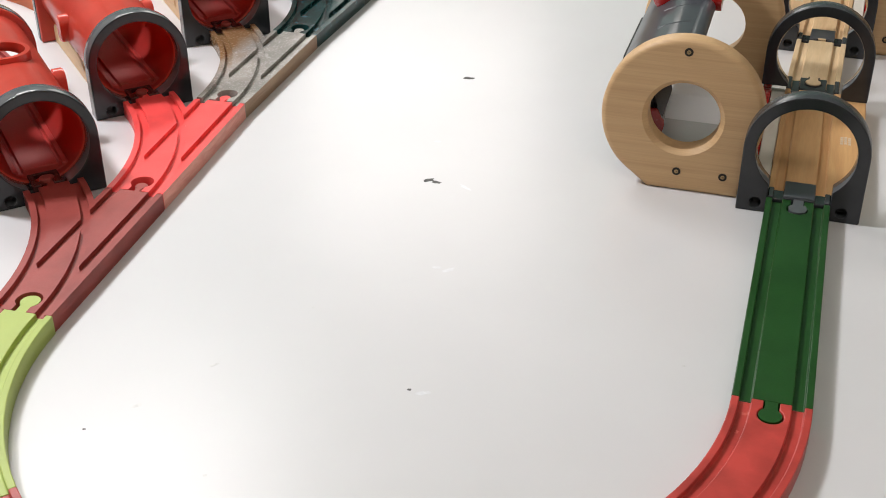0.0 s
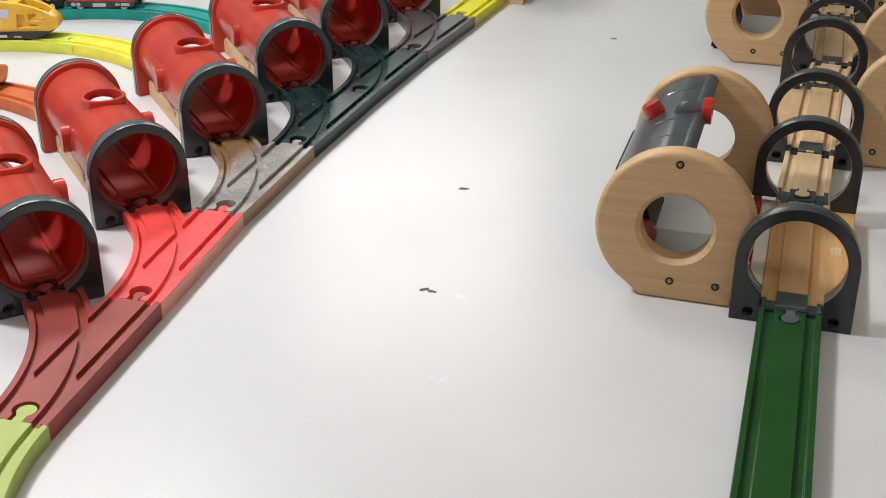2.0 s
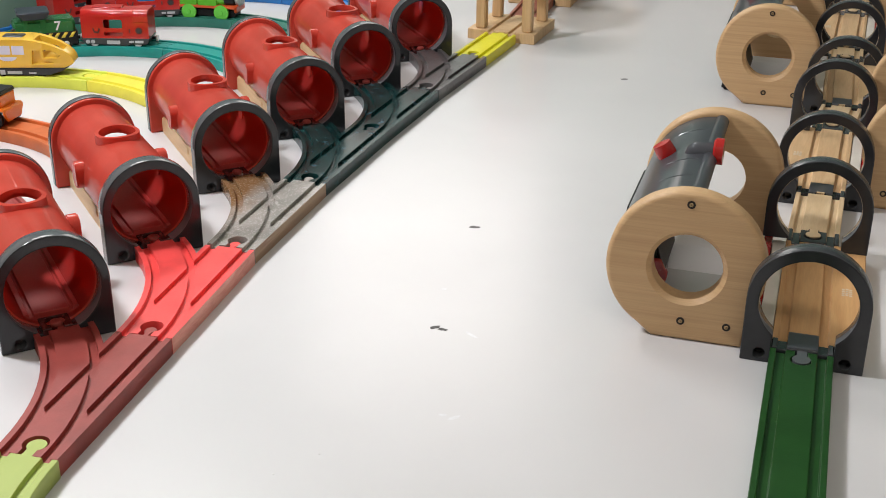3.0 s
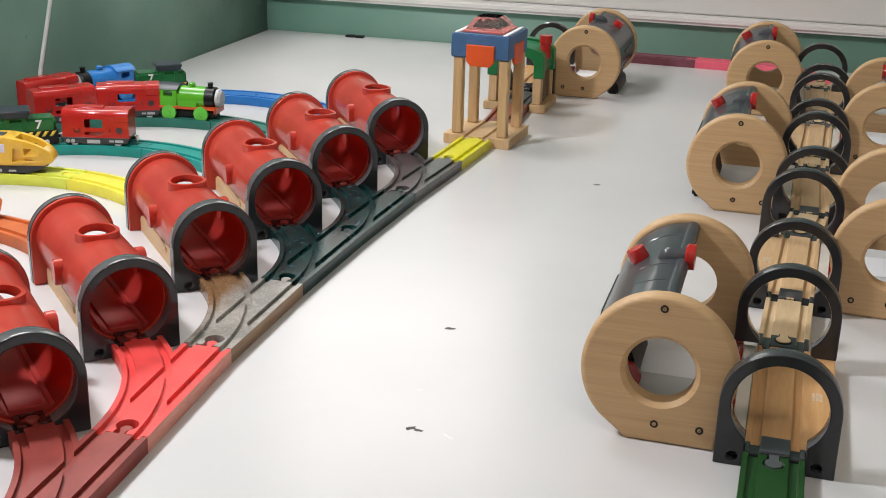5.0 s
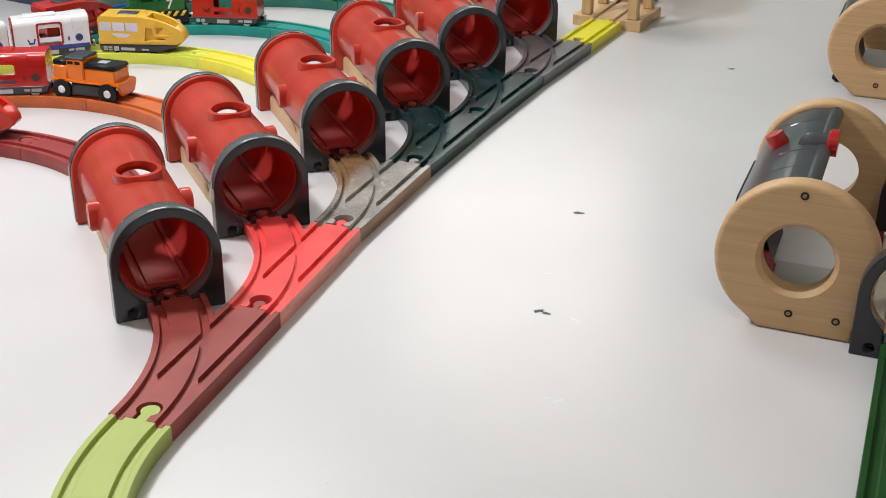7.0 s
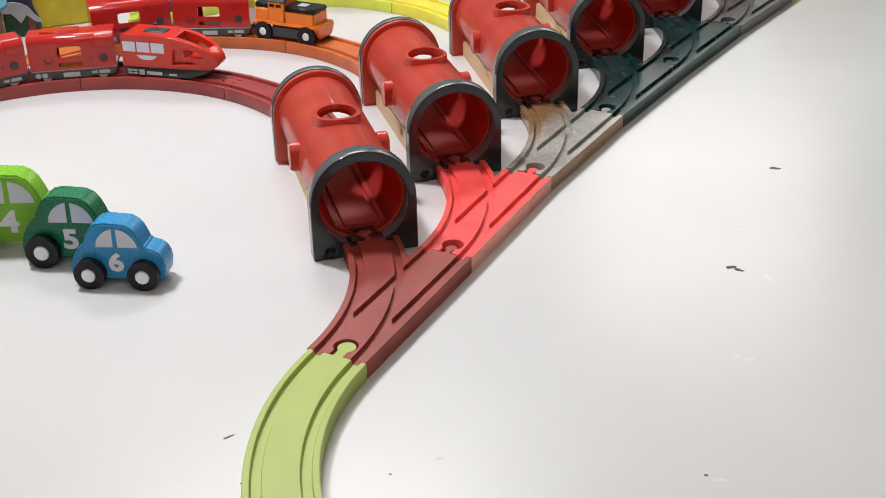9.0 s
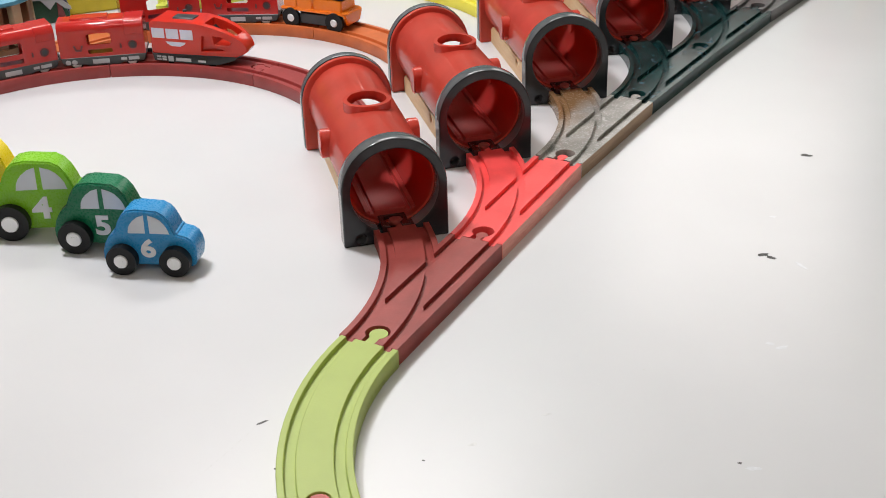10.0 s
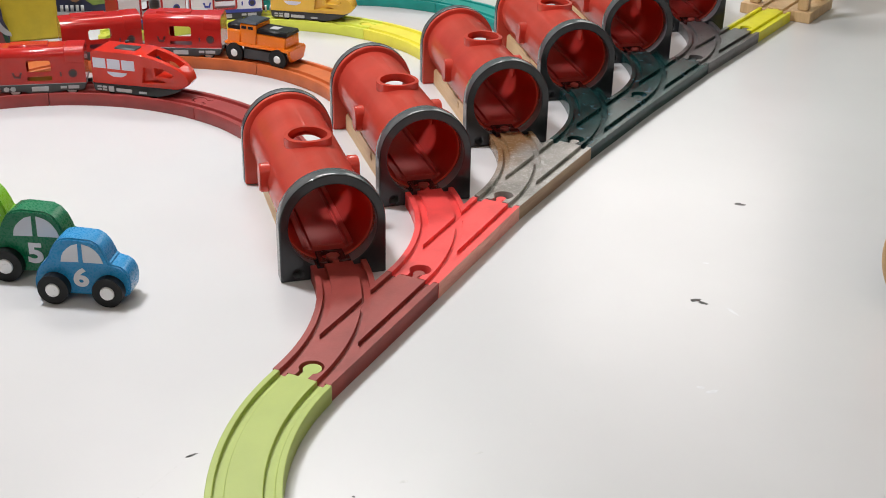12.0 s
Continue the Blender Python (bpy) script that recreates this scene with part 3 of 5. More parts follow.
ARCH = sheen_tones(arch_mesh(deck=0.0110), GREY_PLASTIC, RIM_SHEEN, OUTER, CROWN)
# the red tunnels have a lower arch, a round bore and a thin plate at the far end
BORE, HATCH = 0.191, 0.0885
T_OUT, T_HIGH, T_IN, T_AXIS = 0.0378, 0.0788, 0.0312, 0.0397
T_CROWN = T_HIGH - T_OUT
ARCH_RED = sheen_tones(arch_mesh(((-0.0254, 0.0056),), T_OUT, T_CROWN, T_IN, T_AXIS), GREY_PLASTIC, EDGE_PLASTIC, T_OUT, T_CROWN)
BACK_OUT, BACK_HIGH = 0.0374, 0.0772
ARCH_BACK = sheen_tones(arch_mesh((), BACK_OUT, BACK_HIGH - BACK_OUT, T_IN, T_AXIS, 0.009), GREY_PLASTIC, EDGE_PLASTIC, BACK_OUT, BACK_HIGH - BACK_OUT)


def shell_mesh(y0, y1, r_out, r_in, cuts):
    """A round pipe with openings."""
    return carve(prism(ring(0, T_AXIS, r_out, 56), y0, y1, axis="y"), [prism(ring(0, T_AXIS, r_in, 56), y0 - 0.01, y1 + 0.01, axis="y")] + cuts, 0.0005, 1)


def collar_mesh(cx, cy, r0, r1, top, radius, n=36):
    """A raised rim round a hole in the roof, its foot following the roof."""
    bm = bmesh.new()
    rows = []
    for r, high in ((r0, False), (r0, True), (r1, True), (r1, False)):
        row = []
        for k in range(n):
            x, y = cx + r * math.cos(k * math.tau / n), cy + r * math.sin(k * math.tau / n)
            roof = math.sqrt(max(0, radius * radius - x * x))
            row.append(bm.verts.new((x, y, T_AXIS + (radius + top - 0.22 * (radius - roof) if high else roof - 0.003))))
        rows.append(row)
    for a, b in zip(rows, rows[1:] + rows[:1]):
        for k in range(n):
            bm.faces.new((a[k], a[(k + 1) % n], b[(k + 1) % n], b[k]))
    return soften(bm, 0.0007, 2)


def sill_mesh(y0, y1, hole=False):
    """The dark roadbed in an arch, level with the track, with its grooves."""
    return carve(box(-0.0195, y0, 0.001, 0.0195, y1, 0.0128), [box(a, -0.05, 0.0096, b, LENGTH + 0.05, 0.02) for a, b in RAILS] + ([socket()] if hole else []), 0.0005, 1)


PIPE_OUT, PIPE_IN = 0.0323, 0.0303


def plank_mesh(side):
    """A wooden cheek under the pipe: it ends in a round nose, with a small hole in its flank."""
    nose = [(0.184 - 0.0186 * (1 - math.cos(radians(q))), 0.0186 * math.sin(radians(q))) for q in range(0, 91, 10)]
    bm = prism([(0.0135, 0.0), *nose, (0.0135, 0.0186)], min(side * 0.0230, side * 0.0256), max(side * 0.0230, side * 0.0256), axis="x")
    pin = turned([(0.0032, 0.0229 * side), (0.0032, 0.036 * side)], 16, "x")
    bmesh.ops.translate(pin, verts=pin.verts, vec=(0, 0.0775, 0.0125))
    return carve(bm, [pin], 0.0008, 1)


def flange_mesh():
    """The red plate at the far end of the pipe, standing on the table."""
    pts = [(-BACK_OUT + 0.0006, 0.0005), (BACK_OUT - 0.0006, 0.0005)] + ring(0, BACK_HIGH - BACK_OUT, BACK_OUT - 0.0006, 36, 0, 180)
    bm = prism(pts, BORE - 0.0135, BORE - 0.0092, axis="y")
    bore = prism(ring(0, T_AXIS, PIPE_IN, 44), BORE - 0.03, BORE + 0.01, axis="y")
    return carve(bm, [bore], 0.0010, 3)


def lined_shell():
    """The pipe's inside gets a darker, matt red: its shade is in the colour."""
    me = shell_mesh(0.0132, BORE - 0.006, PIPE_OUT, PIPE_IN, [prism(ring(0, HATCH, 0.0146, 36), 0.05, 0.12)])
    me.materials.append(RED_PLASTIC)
    me.materials.append(SHADED_RED)
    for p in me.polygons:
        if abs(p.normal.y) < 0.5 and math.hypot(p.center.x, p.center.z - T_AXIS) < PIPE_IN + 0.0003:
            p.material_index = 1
    return me


SHELL = lined_shell()


def red_tunnel(at):
    t = thing("tunnel", at, "red plastic toy tunnel with grey arched ends on a wooden base", "toy tunnel", "row of red tunnels")
    part("base", soften(box(-0.0229, 0.0135, 0, 0.0229, 0.165, 0.0080), 0.0008, 1), WOOD, t, "bare beech base board")
    for s in (-1, 1):
        part("base_cheek", plank_mesh(s), WOOD, t, "beech side board with a round nose")
        # dark disc stands for the shade inside the hole
        part("cheek_hole", turned([(0.0031, 0.0230 * s), (0.0031, 0.0234 * s)], 14, "x"), CAVITY_DARK, t, at=pose(0, 0.0775, 0.0125))
    part("knob", soften(turned([(0.0042, 0.0120), (0.0042, 0.0140), (0.0034, 0.0147)], 18, "z"), 0.0005, 1), BRICK_RED, t, "round red knob", at=pose(0, 0.0070, 0))
    floor_bm = prism([(-0.0160, 0.0111), (0.0160, 0.0111), (0.0186, 0.0165), (-0.0186, 0.0165)], 0.0195, BORE - 0.001, axis="y")
    cuts = [box(a, -0.01, 0.0140, b, BORE + 0.01, 0.03) for a, b in ((-0.0148, -0.0118), (0.0118, 0.0148))]
    part("roadbed", carve(floor_bm, cuts, 0.0004, 1), BORE_RED, t, "grooved red roadbed, darkened for shade")
    part("sill", sill_mesh(0.0002, 0.0192, True), SILL_RED, t, "grooved red sill, darkened for shade")
    part("arch", ARCH_RED, None, t)
    part("end_plate", ARCH_BACK, None, t, "thin grey arched end plate", at=pose(0, BORE, 0, 0, 0, 180))
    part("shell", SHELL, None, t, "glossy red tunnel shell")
    part("roof_rim", collar_mesh(0, HATCH, 0.0178, 0.0146, 0.0034, PIPE_OUT), RED_PLASTIC, t)
    for s in (-1, 1):
        part("side_boss", soften(prism(rounded(HATCH - 0.0075, 0.0325, HATCH + 0.0075, 0.0545, 0.0070, 6), s * 0.0290, s * 0.0378, axis="x"), 0.0010, 2), RED_PLASTIC, t, "rounded red boss")
    part("flange", flange_mesh(), RED_PLASTIC, t)
    return t


tunnel = None
for end, heading in EXITS:
    m = turn(end.x - 0.0030, end.y - 0.0010, heading + 1.6)
    tunnel = copy_thing(tunnel, m) if tunnel else red_tunnel(m)


def disc_mesh():
    """A wooden disc with a flat foot, rounded edges and a flared hole."""
    cz, r, thick, edge, n = 0.0546, 0.0527, 0.015, 0.0034, 6
    pts = [(0.041, 0.0)]
    for k in range(61):
        q = -28 + 264 * k / 60
        f = r * (1 + 0.045 * min(1, max(0, (q - 165) / 55)))   # fuller towards the foot
        pts.append((f * math.cos(radians(q)), cz + f * math.sin(radians(q))))
    pts.append((-0.0195, 0.0))
    count = len(pts)
    normals = []
    for k in range(count):
        a, b = Vector(pts[k - 1]), Vector(pts[(k + 1) % count])
        d = (b - a).normalized()
        normals.append(Vector((d.y, -d.x)))
    rows = [(edge * (1 - math.cos(radians(q))), edge * (1 - math.sin(radians(q)))) for q in range(90, -1, -90 // n)]
    rows = [(i, y) for i, y in rows] + [(i, thick - y) for i, y in rows[::-1]]
    bm = bmesh.new()
    loops = [[bm.verts.new((pts[k][0] - normals[k].x * i, y, max(0.0, pts[k][1] - normals[k].y * i))) for k in range(count)] for i, y in rows]
    for a, b in zip(loops, loops[1:]):
        for k in range(count):
            bm.faces.new((a[k], a[(k + 1) % count], b[(k + 1) % count], b[k]))
    bm.faces.new(loops[0][::-1])
    bm.faces.new(loops[-1])
    core = prism(ring(0, 0, 0.0236, 48), -0.02, 0.03, axis="y")
    flare = turned([(0.0236 + 0.0042, -0.001), (0.0236, 0.0032)], 48)
    for b in (core, flare):
        bmesh.ops.translate(b, verts=b.verts, vec=(0.0007, 0, cz - 0.0015))
    return carve(bm, [core, flare])


DISC = disc_mesh()
SCREW = soften(turned([(0.0014, 0.0004), (0.0014, 0.0), (0.0010, -0.0003), (0.0006, -0.0003), (0.0004, 0.0002)], 14), 0.0001, 1)
SCREW = to_mesh("screw", SCREW)
SCREW.materials.append(STEEL)
# dark disc laid on the wood for the shade in a screw hole
PIT = to_mesh("screw_pit", turned([(0.0028, 0.0), (0.0028, -0.0003)], 16))
PIT.materials.append(PIT_SHADE)
DX = -0.0806


BACK_RING = 0.181
BACK_DISC = 0.205   # far face of the far disc


def raised(me, z):
    """An arch cut off at z, to stand on the board."""
    bm = bmesh.new()
    bm.from_mesh(me)
    bmesh.ops.bisect_plane(bm, geom=bm.verts[:] + bm.edges[:] + bm.faces[:], plane_co=(0, 0, z), plane_no=(0, 0, 1), clear_inner=True)
    bmesh.ops.holes_fill(bm, edges=[e for e in bm.edges if e.is_boundary])
    # open at one lower corner, where the rack and the rail run through
    return carve(bm, [box(0.0197, -0.02, -0.01, 0.06, 0.03, 0.0185)])


RAISED_ARCH = sheen_tones(raised(ARCH, 0.0123), GREY_PLASTIC, RIM_SHEEN, OUTER, CROWN)


def board_mesh():
    bm = prism([(-HALF, 0.0135), (0.0395, 0.0135), (0.0395, BACK_RING - 0.0005), (-HALF, BACK_RING - 0.0005)], 0, TALL)
    return carve(bm, [box(a, -0.01, TALL - 0.003, b, LENGTH + 0.01, TALL + 0.01) for a, b in RAILS], 0.0006, 1)


def barrel_shell_mesh(a0=86, a1=196, r1=0.0512, r0=0.0480, y0=0.026, y1=BACK_DISC - 0.015):
    return prism(ring(DX, 0.0520, r1, 36, a0, a1) + ring(DX, 0.0520, r0, 36, a0, a1)[::-1], y0, y1, axis="y")


PALE_BOARD = board_mesh()
PALE_BOARD.materials.append(WOOD)


def barrel_unit(at):
    t = thing("barrel_tunnel", at, "toy track unit with grey arches and a wooden-disc barrel", "toy tunnel", "row of barrel units")
    part("board", board_mesh(), WOOD_BOARD, t, "brown wooden board with track grooves")
    part("arch", ARCH, None, t)
    part("arch", RAISED_ARCH, None, t, at=pose(0.0012, BACK_RING, 0, 0, 0, 180))
    part("sill", sill_mesh(0.0002, 0.0132), SILL_PLASTIC, t, "dark grey grooved sill")
    part("sill", sill_mesh(BACK_RING - 0.0002, LENGTH), SILL_PLASTIC, t, "dark grey grooved sill")
    part("coupling_plate", soften(box(-0.0098, 0.0004, 0.0125, 0.0098, 0.0215, 0.0142), 0.0004, 1), GREY_SHELL, t, "glossy grey coupling plate")
    part("disc", DISC, WOOD_DISC, t, "round wooden disc with a centre hole", at=pose(DX, 0.0134, 0))
    part("disc", DISC, WOOD_DISC, t, "round wooden disc with a centre hole", at=pose(DX, BACK_DISC, 0) @ Matrix.Diagonal((1, -1, 1, 1)))
    for x, z in ((0.0, 0.0992), (0.0, 0.0145), (0.0305, 0.0145)):
        for y, f in ((0.0133, 1), (BACK_DISC + 0.0001, -1)):
            part("screw_hole", PIT, None, t, at=pose(DX + x, y, z) @ Matrix.Diagonal((1, f, 1, 1)))
            part("screw", SCREW, None, t, at=pose(DX + x, y - f * 0.0005, z) @ Matrix.Diagonal((1, f, 1, 1)))
    part("barrel_shell", soften(barrel_shell_mesh(), 0.0008, 1), GREY_SHELL, t, "glossy grey curved plastic shell")
    for y in (0.058, 0.092, 0.158):
        part("shell_rib", soften(prism(ring(DX, 0.0520, 0.0516, 16, 96, 122) + ring(DX, 0.0520, 0.0505, 16, 96, 122)[::-1], y, y + 0.0022, axis="y"), 0.0003, 1), GREY_SHELL, t)

    def on(a, r):
        return (DX + r * math.cos(radians(a)), 0.0520 + r * math.sin(radians(a)))
    x, z = DX + 0.0014, 0.0990
    part("ridge", tube([(x, 0.028, z), (x, BACK_DISC - 0.015, z)], 0.0056, 16), GREY_SHELL, t)
    x0, z0 = DX - 0.0110, 0.1045
    part("pipe", tube([(x0, 0.108, z0 - 0.016), (x0, 0.108, z0 - 0.0045), (x0 + 0.0008, 0.108, z0 - 0.0018), (x0 + 0.0026, 0.108, z0 - 0.0003), (x0 + 0.0050, 0.108, z0), (DX + 0.005, 0.108, z0)], 0.0056, 16), GREY_SHELL, t)
    part("cap", soften(turned([(0.0080, 0), (0.0096, 0.0015), (0.0096, 0.0070)], 20, "x"), 0.0006, 1), CAP_RED, t, "red plastic cap", at=pose(DX + 0.0035, 0.108, 0.1040))
    x, z = on(126, 0.0490)
    part("cap", soften(turned([(0.0068, 0), (0.0076, 0.004), (0.0068, 0.0115)], 14, "z"), 0.0008, 1), CAP_RED, t, "red plastic cap", at=pose(x, 0.119, z, 0, -32, 0))
    part("slot", soften(prism(rounded(0.082, 0.030, 0.160, 0.050, 0.005), -0.0005, 0.001, axis="x"), 0.0003, 1), CAP_RED, t, at=pose(DX - 0.0502, 0, 0.012))
    part("slot_rim", carve(prism(rounded(0.079, 0.0275, 0.163, 0.0525, 0.005), -0.0012, 0.003, axis="x"), [prism(rounded(0.082, 0.030, 0.160, 0.050, 0.005), -0.01, 0.01, axis="x")], 0.0005, 1), BLACK, t, at=pose(DX - 0.0500, 0, 0.012))
    part("chute", soften(prism([(-0.042, 0.020), (-0.030, 0.006), (-0.021, 0.012), (-0.029, 0.040), (-0.036, 0.050)], 0.085, 0.150, axis="y"), 0.002, 2), BLACK, t, "black plastic chute", at=pose(DX, 0, 0))
    part("chute_lip", soften(prism([(-0.034, 0.004), (-0.020, 0.006), (-0.018, 0.016), (-0.024, 0.026), (-0.036, 0.026)], 0.080, 0.0849, axis="y"), 0.001, 1), DEEP_RED, t, "dark red chute lip", at=pose(DX, 0, 0))
    # sloped to cover the same spot in the camera's view and catch lamplight
    part("white_housing", soften(prism([(0.1245, 0.0), (0.1500, 0.0098), (0.176, 0.0098), (0.176, 0.0)], -0.0235, 0.034, axis="x"), 0.0008, 2), HOUSING_WHITE, t, "white wedge under the barrel, sloped to fit the view", at=pose(DX, 0, 0))
    part("foot", soften(prism([(-0.030, 0.0), (-0.0465, 0.0), (-0.0475, 0.0040), (-0.0460, 0.0130), (-0.0410, 0.0200), (-0.0340, 0.0200)], 0.058, 0.150, axis="y"), 0.0022, 3), BLACK, t, "black plastic foot lying on the table", at=pose(DX, 0, 0))
    part("rail", soften(box(-0.0300, 0.0138, 0, -0.0202, LENGTH - 0.022, 0.0108), 0.0006, 1), SHADED_WHITE, t, "white plastic rail, toned cream for its shade")
    rack = part("rack", soften(box(-0.0368, 0.030, 0, -0.0302, 0.200, 0.009), 0.0004, 1), CAP_RED, t, "red toothed rack")
    tooth = to_mesh("tooth", box(-0.0364, 0, 0.009, -0.0306, 0.0022, 0.0112))
    tooth.materials.append(CAP_RED)
    for i in range(39):
        part("tooth", tooth, None, rack, at=pose(0, 0.030 + i * 0.0043, 0))
    for k in range(3):
        for i in range(4):
            part("label_bar", box(0.0230 + k * 0.0026, 0, TALL - 0.0001, 0.0250 + k * 0.0026, 0.0022, TALL + 0.0002), LABEL, t, at=pose(0, 0.092 + i * 0.0032 + (k % 2) * 0.0008, 0))
    return t


def ahead_of(heading):
    return Vector((math.sin(radians(heading)), math.cos(radians(heading))))


def joiner(q, gap):
    """A short pale piece whose two knobs lie in the dark sills of its neighbours."""
    t = thing("coupling_track", turn(q.x, q.y, math.degrees(math.atan2(gap.x, gap.y)), 0.0004), "short pale wooden coupling track piece with two knobs", "toy track", "pale coupling pieces")
    part("body", straight_mesh(gap.length - 0.0008, False, False), WOOD_PALE, t)
    for y, yaw in ((0.0005, 180), (gap.length - 0.0013, 0)):
        # dark plate laid round the knob in place of a shaded gap
        part("socket_gap", prism([(0.0042, 0), (0.0042, 0.006)] + ring(0, 0.0114, 0.0070, 14, -52, 232) + [(-0.0042, 0.006), (-0.0042, 0)], 0.0122, 0.0130), CAVITY_DARK, t, "dark plate for the shaded gap round the knob", at=pose(0, y, 0, 0, 0, yaw))
        part("knob", soften(prism(plug(0), 0.0105, 0.0137), 0.0005, 1), WOOD_PALE, t, at=pose(0, y, 0, 0, 0, yaw))


UNITS = [((0.2448, 0.7038), 17.2), ((0.3320, 0.9775), 19.0), ((0.4215, 1.2222), 17.4), ((0.4938, 1.4521), 18.9), ((0.5722, 1.6803), 15.7)]
MIRROR = Matrix.Diagonal((-1, 1, 1, 1))
first = None
for i, ((x, y), head) in enumerate(UNITS):
    m = turn(x, y, head) @ (MIRROR if i % 2 else Matrix())
    if first:
        other = copy_thing(first, m)
        for ob in other.children:
            if ob.name.split(".")[0] == "board":
                ob.data = PALE_BOARD
    else:
        first = barrel_unit(m)
    q = Vector((x, y)) + ahead_of(head) * (LENGTH + 0.0003)
    if i < 4:
        gap = Vector(UNITS[i + 1][0]) - q
        joiner(q, gap)
part("coupling", soften(prism(plug(0)[::-1], 0.004, 0.0124), 0.0004, 1), EDGE_PLASTIC, first, "grey plastic coupling knob", at=pose(0, -0.0002, 0, 0, 0, 180))
ROW_END = Vector((0.6405, 1.9058))
joiner(q, ROW_END - q)

# the way back along the wall: tight pink bends, a plum straight, one more unit, the shed and the tower
a0 = -17.6
c = ROW_END - Vector((0.11 * math.cos(radians(-a0)), -0.11 * math.sin(radians(-a0))))
for k in range(2):
    a = a0 + 45 * k
    e = c + 0.11 * Vector((math.cos(radians(a)), math.sin(radians(a))))
    track(TIGHT, pose(e.x, e.y, 0, 0, 0, a), PINK, "bright pink curved track piece")
a = a0 + 90
e = c + 0.11 * Vector((math.cos(radians(a)), math.sin(radians(a))))
track(straight_mesh(0.094), pose(e.x, e.y, 0, 0, 0, a), PINK, "bright pink short straight track piece")
e = e + 0.094 * Vector((-math.sin(radians(a)), math.cos(radians(a))))
track(LONG, pose(e.x, e.y, 0, 0, 0, a), PLUM, "plum-purple long straight track piece")

# ---- tower, station and the unit behind them ----
LANE = 21.0
TOWER = Vector((0.0985 - HALF * math.cos(radians(LANE)), 1.5029 + HALF * math.sin(radians(LANE)))) + ahead_of(LANE) * 0.0015


def coal_tower(at):
    t = thing("coal_tower", at, "wooden toy coal tower with a blue bin and clear lid", "toy tower")
    base = prism([(-0.044, 0), (0.044, 0), (0.044, 0.089), (-0.044, 0.089)], 0, 0.013)
    part("base", carve(base, [box(a, -0.01, 0.010, b, 0.1, 0.03) for a, b in RAILS], 0.001, 2), WOOD_POST, t)
    post = to_mesh("post", soften(box(-0.0061, -0.0061, 0.013, 0.0061, 0.0061, 0.112), 0.001, 2))
    post.materials.append(WOOD_POST)
    for x in (-0.0290, 0.0312):
        for y in (0.012, 0.074):
            part("post", post, None, t, at=pose(x, y, 0))
    part("bin", soften(box(-0.0380, 0.003, 0.1117, 0.0380, 0.083, 0.1415), 0.0012, 2), TOWER_BLUE, t, "blue painted wooden bin")
    chute = [(-0.0165, 0.1290), (-0.0165, 0.1085), (-0.011, 0.1025), (0.014, 0.1025), (0.0195, 0.1085), (0.0195, 0.1290)]
    part("chute", soften(prism(chute, -0.001, 0.006, axis="y"), 0.0006, 1), TOWER_ORANGE, t, "orange-red hopper plate")
    part("chute", soften(prism([(0.043 + 0.021 + x, z) for x, z in chute], 0.035, 0.0395, axis="x"), 0.0006, 1), TOWER_ORANGE, t, "orange-red hopper plate", at=pose(0, -0.021, 0))
    part("tray", soften(box(-0.027, 0.014, 0.1416, 0.027, 0.072, 0.1445), 0.0006, 1), paint("tray_salmon", (0.6, 0.16, 0.14), 0.4), t, "salmon-red tray")
    for s in (-1, 1):
        part("edge_strip", soften(box(s * 0.0290, 0.006, 0.1414, s * 0.0345, 0.080, 0.1432), 0.0005, 1), HOUSING_WHITE, t, "white plastic edge strip")
    bm = bmesh.new()
    rng = random.Random(4)
    for _ in range(110):
        x, y = rng.uniform(-0.016, 0.016), rng.uniform(0.026, 0.060)
        k = bmesh.ops.create_icosphere(bm, subdivisions=1, radius=rng.uniform(0.0014, 0.0024), matrix=Matrix.Translation((x, y, 0.1450 + rng.uniform(0, 0.0016))))
    tagged(part("coal", bm, BLACK, t, "heap of black coal lumps"), kind="stuff")
    lid = [(-0.025, 0.016, 0.1446), (0.025, 0.016, 0.1446), (0.025, 0.070, 0.1446), (-0.025, 0.070, 0.1446), (-0.014, 0.028, 0.160), (0.014, 0.028, 0.160), (0.014, 0.058, 0.160), (-0.014, 0.058, 0.160)]
    bm = bmesh.new()
    v = [bm.verts.new(p) for p in lid]
    for f in ((0, 1, 5, 4), (1, 2, 6, 5), (2, 3, 7, 6), (3, 0, 4, 7), (4, 5, 6, 7)):
        bm.faces.new([v[i] for i in f])
    bmesh.ops.solidify(bm, geom=bm.faces[:], thickness=0.0012)
    part("lid", soften(bm, 0.0003, 1), CLEAR, t, "clear plastic lid").visible_shadow = False
    return t


coal_tower(turn(TOWER.x, TOWER.y, LANE))
e = TOWER + ahead_of(LANE) * 0.0895
SHED = Vector((0.1420, 1.7080))
lane = SHED - e
track(straight_mesh(lane.length - 0.001, False, False), turn(e.x, e.y, math.degrees(math.atan2(lane.x, lane.y))), RUST, "rust-red straight track piece under the station")


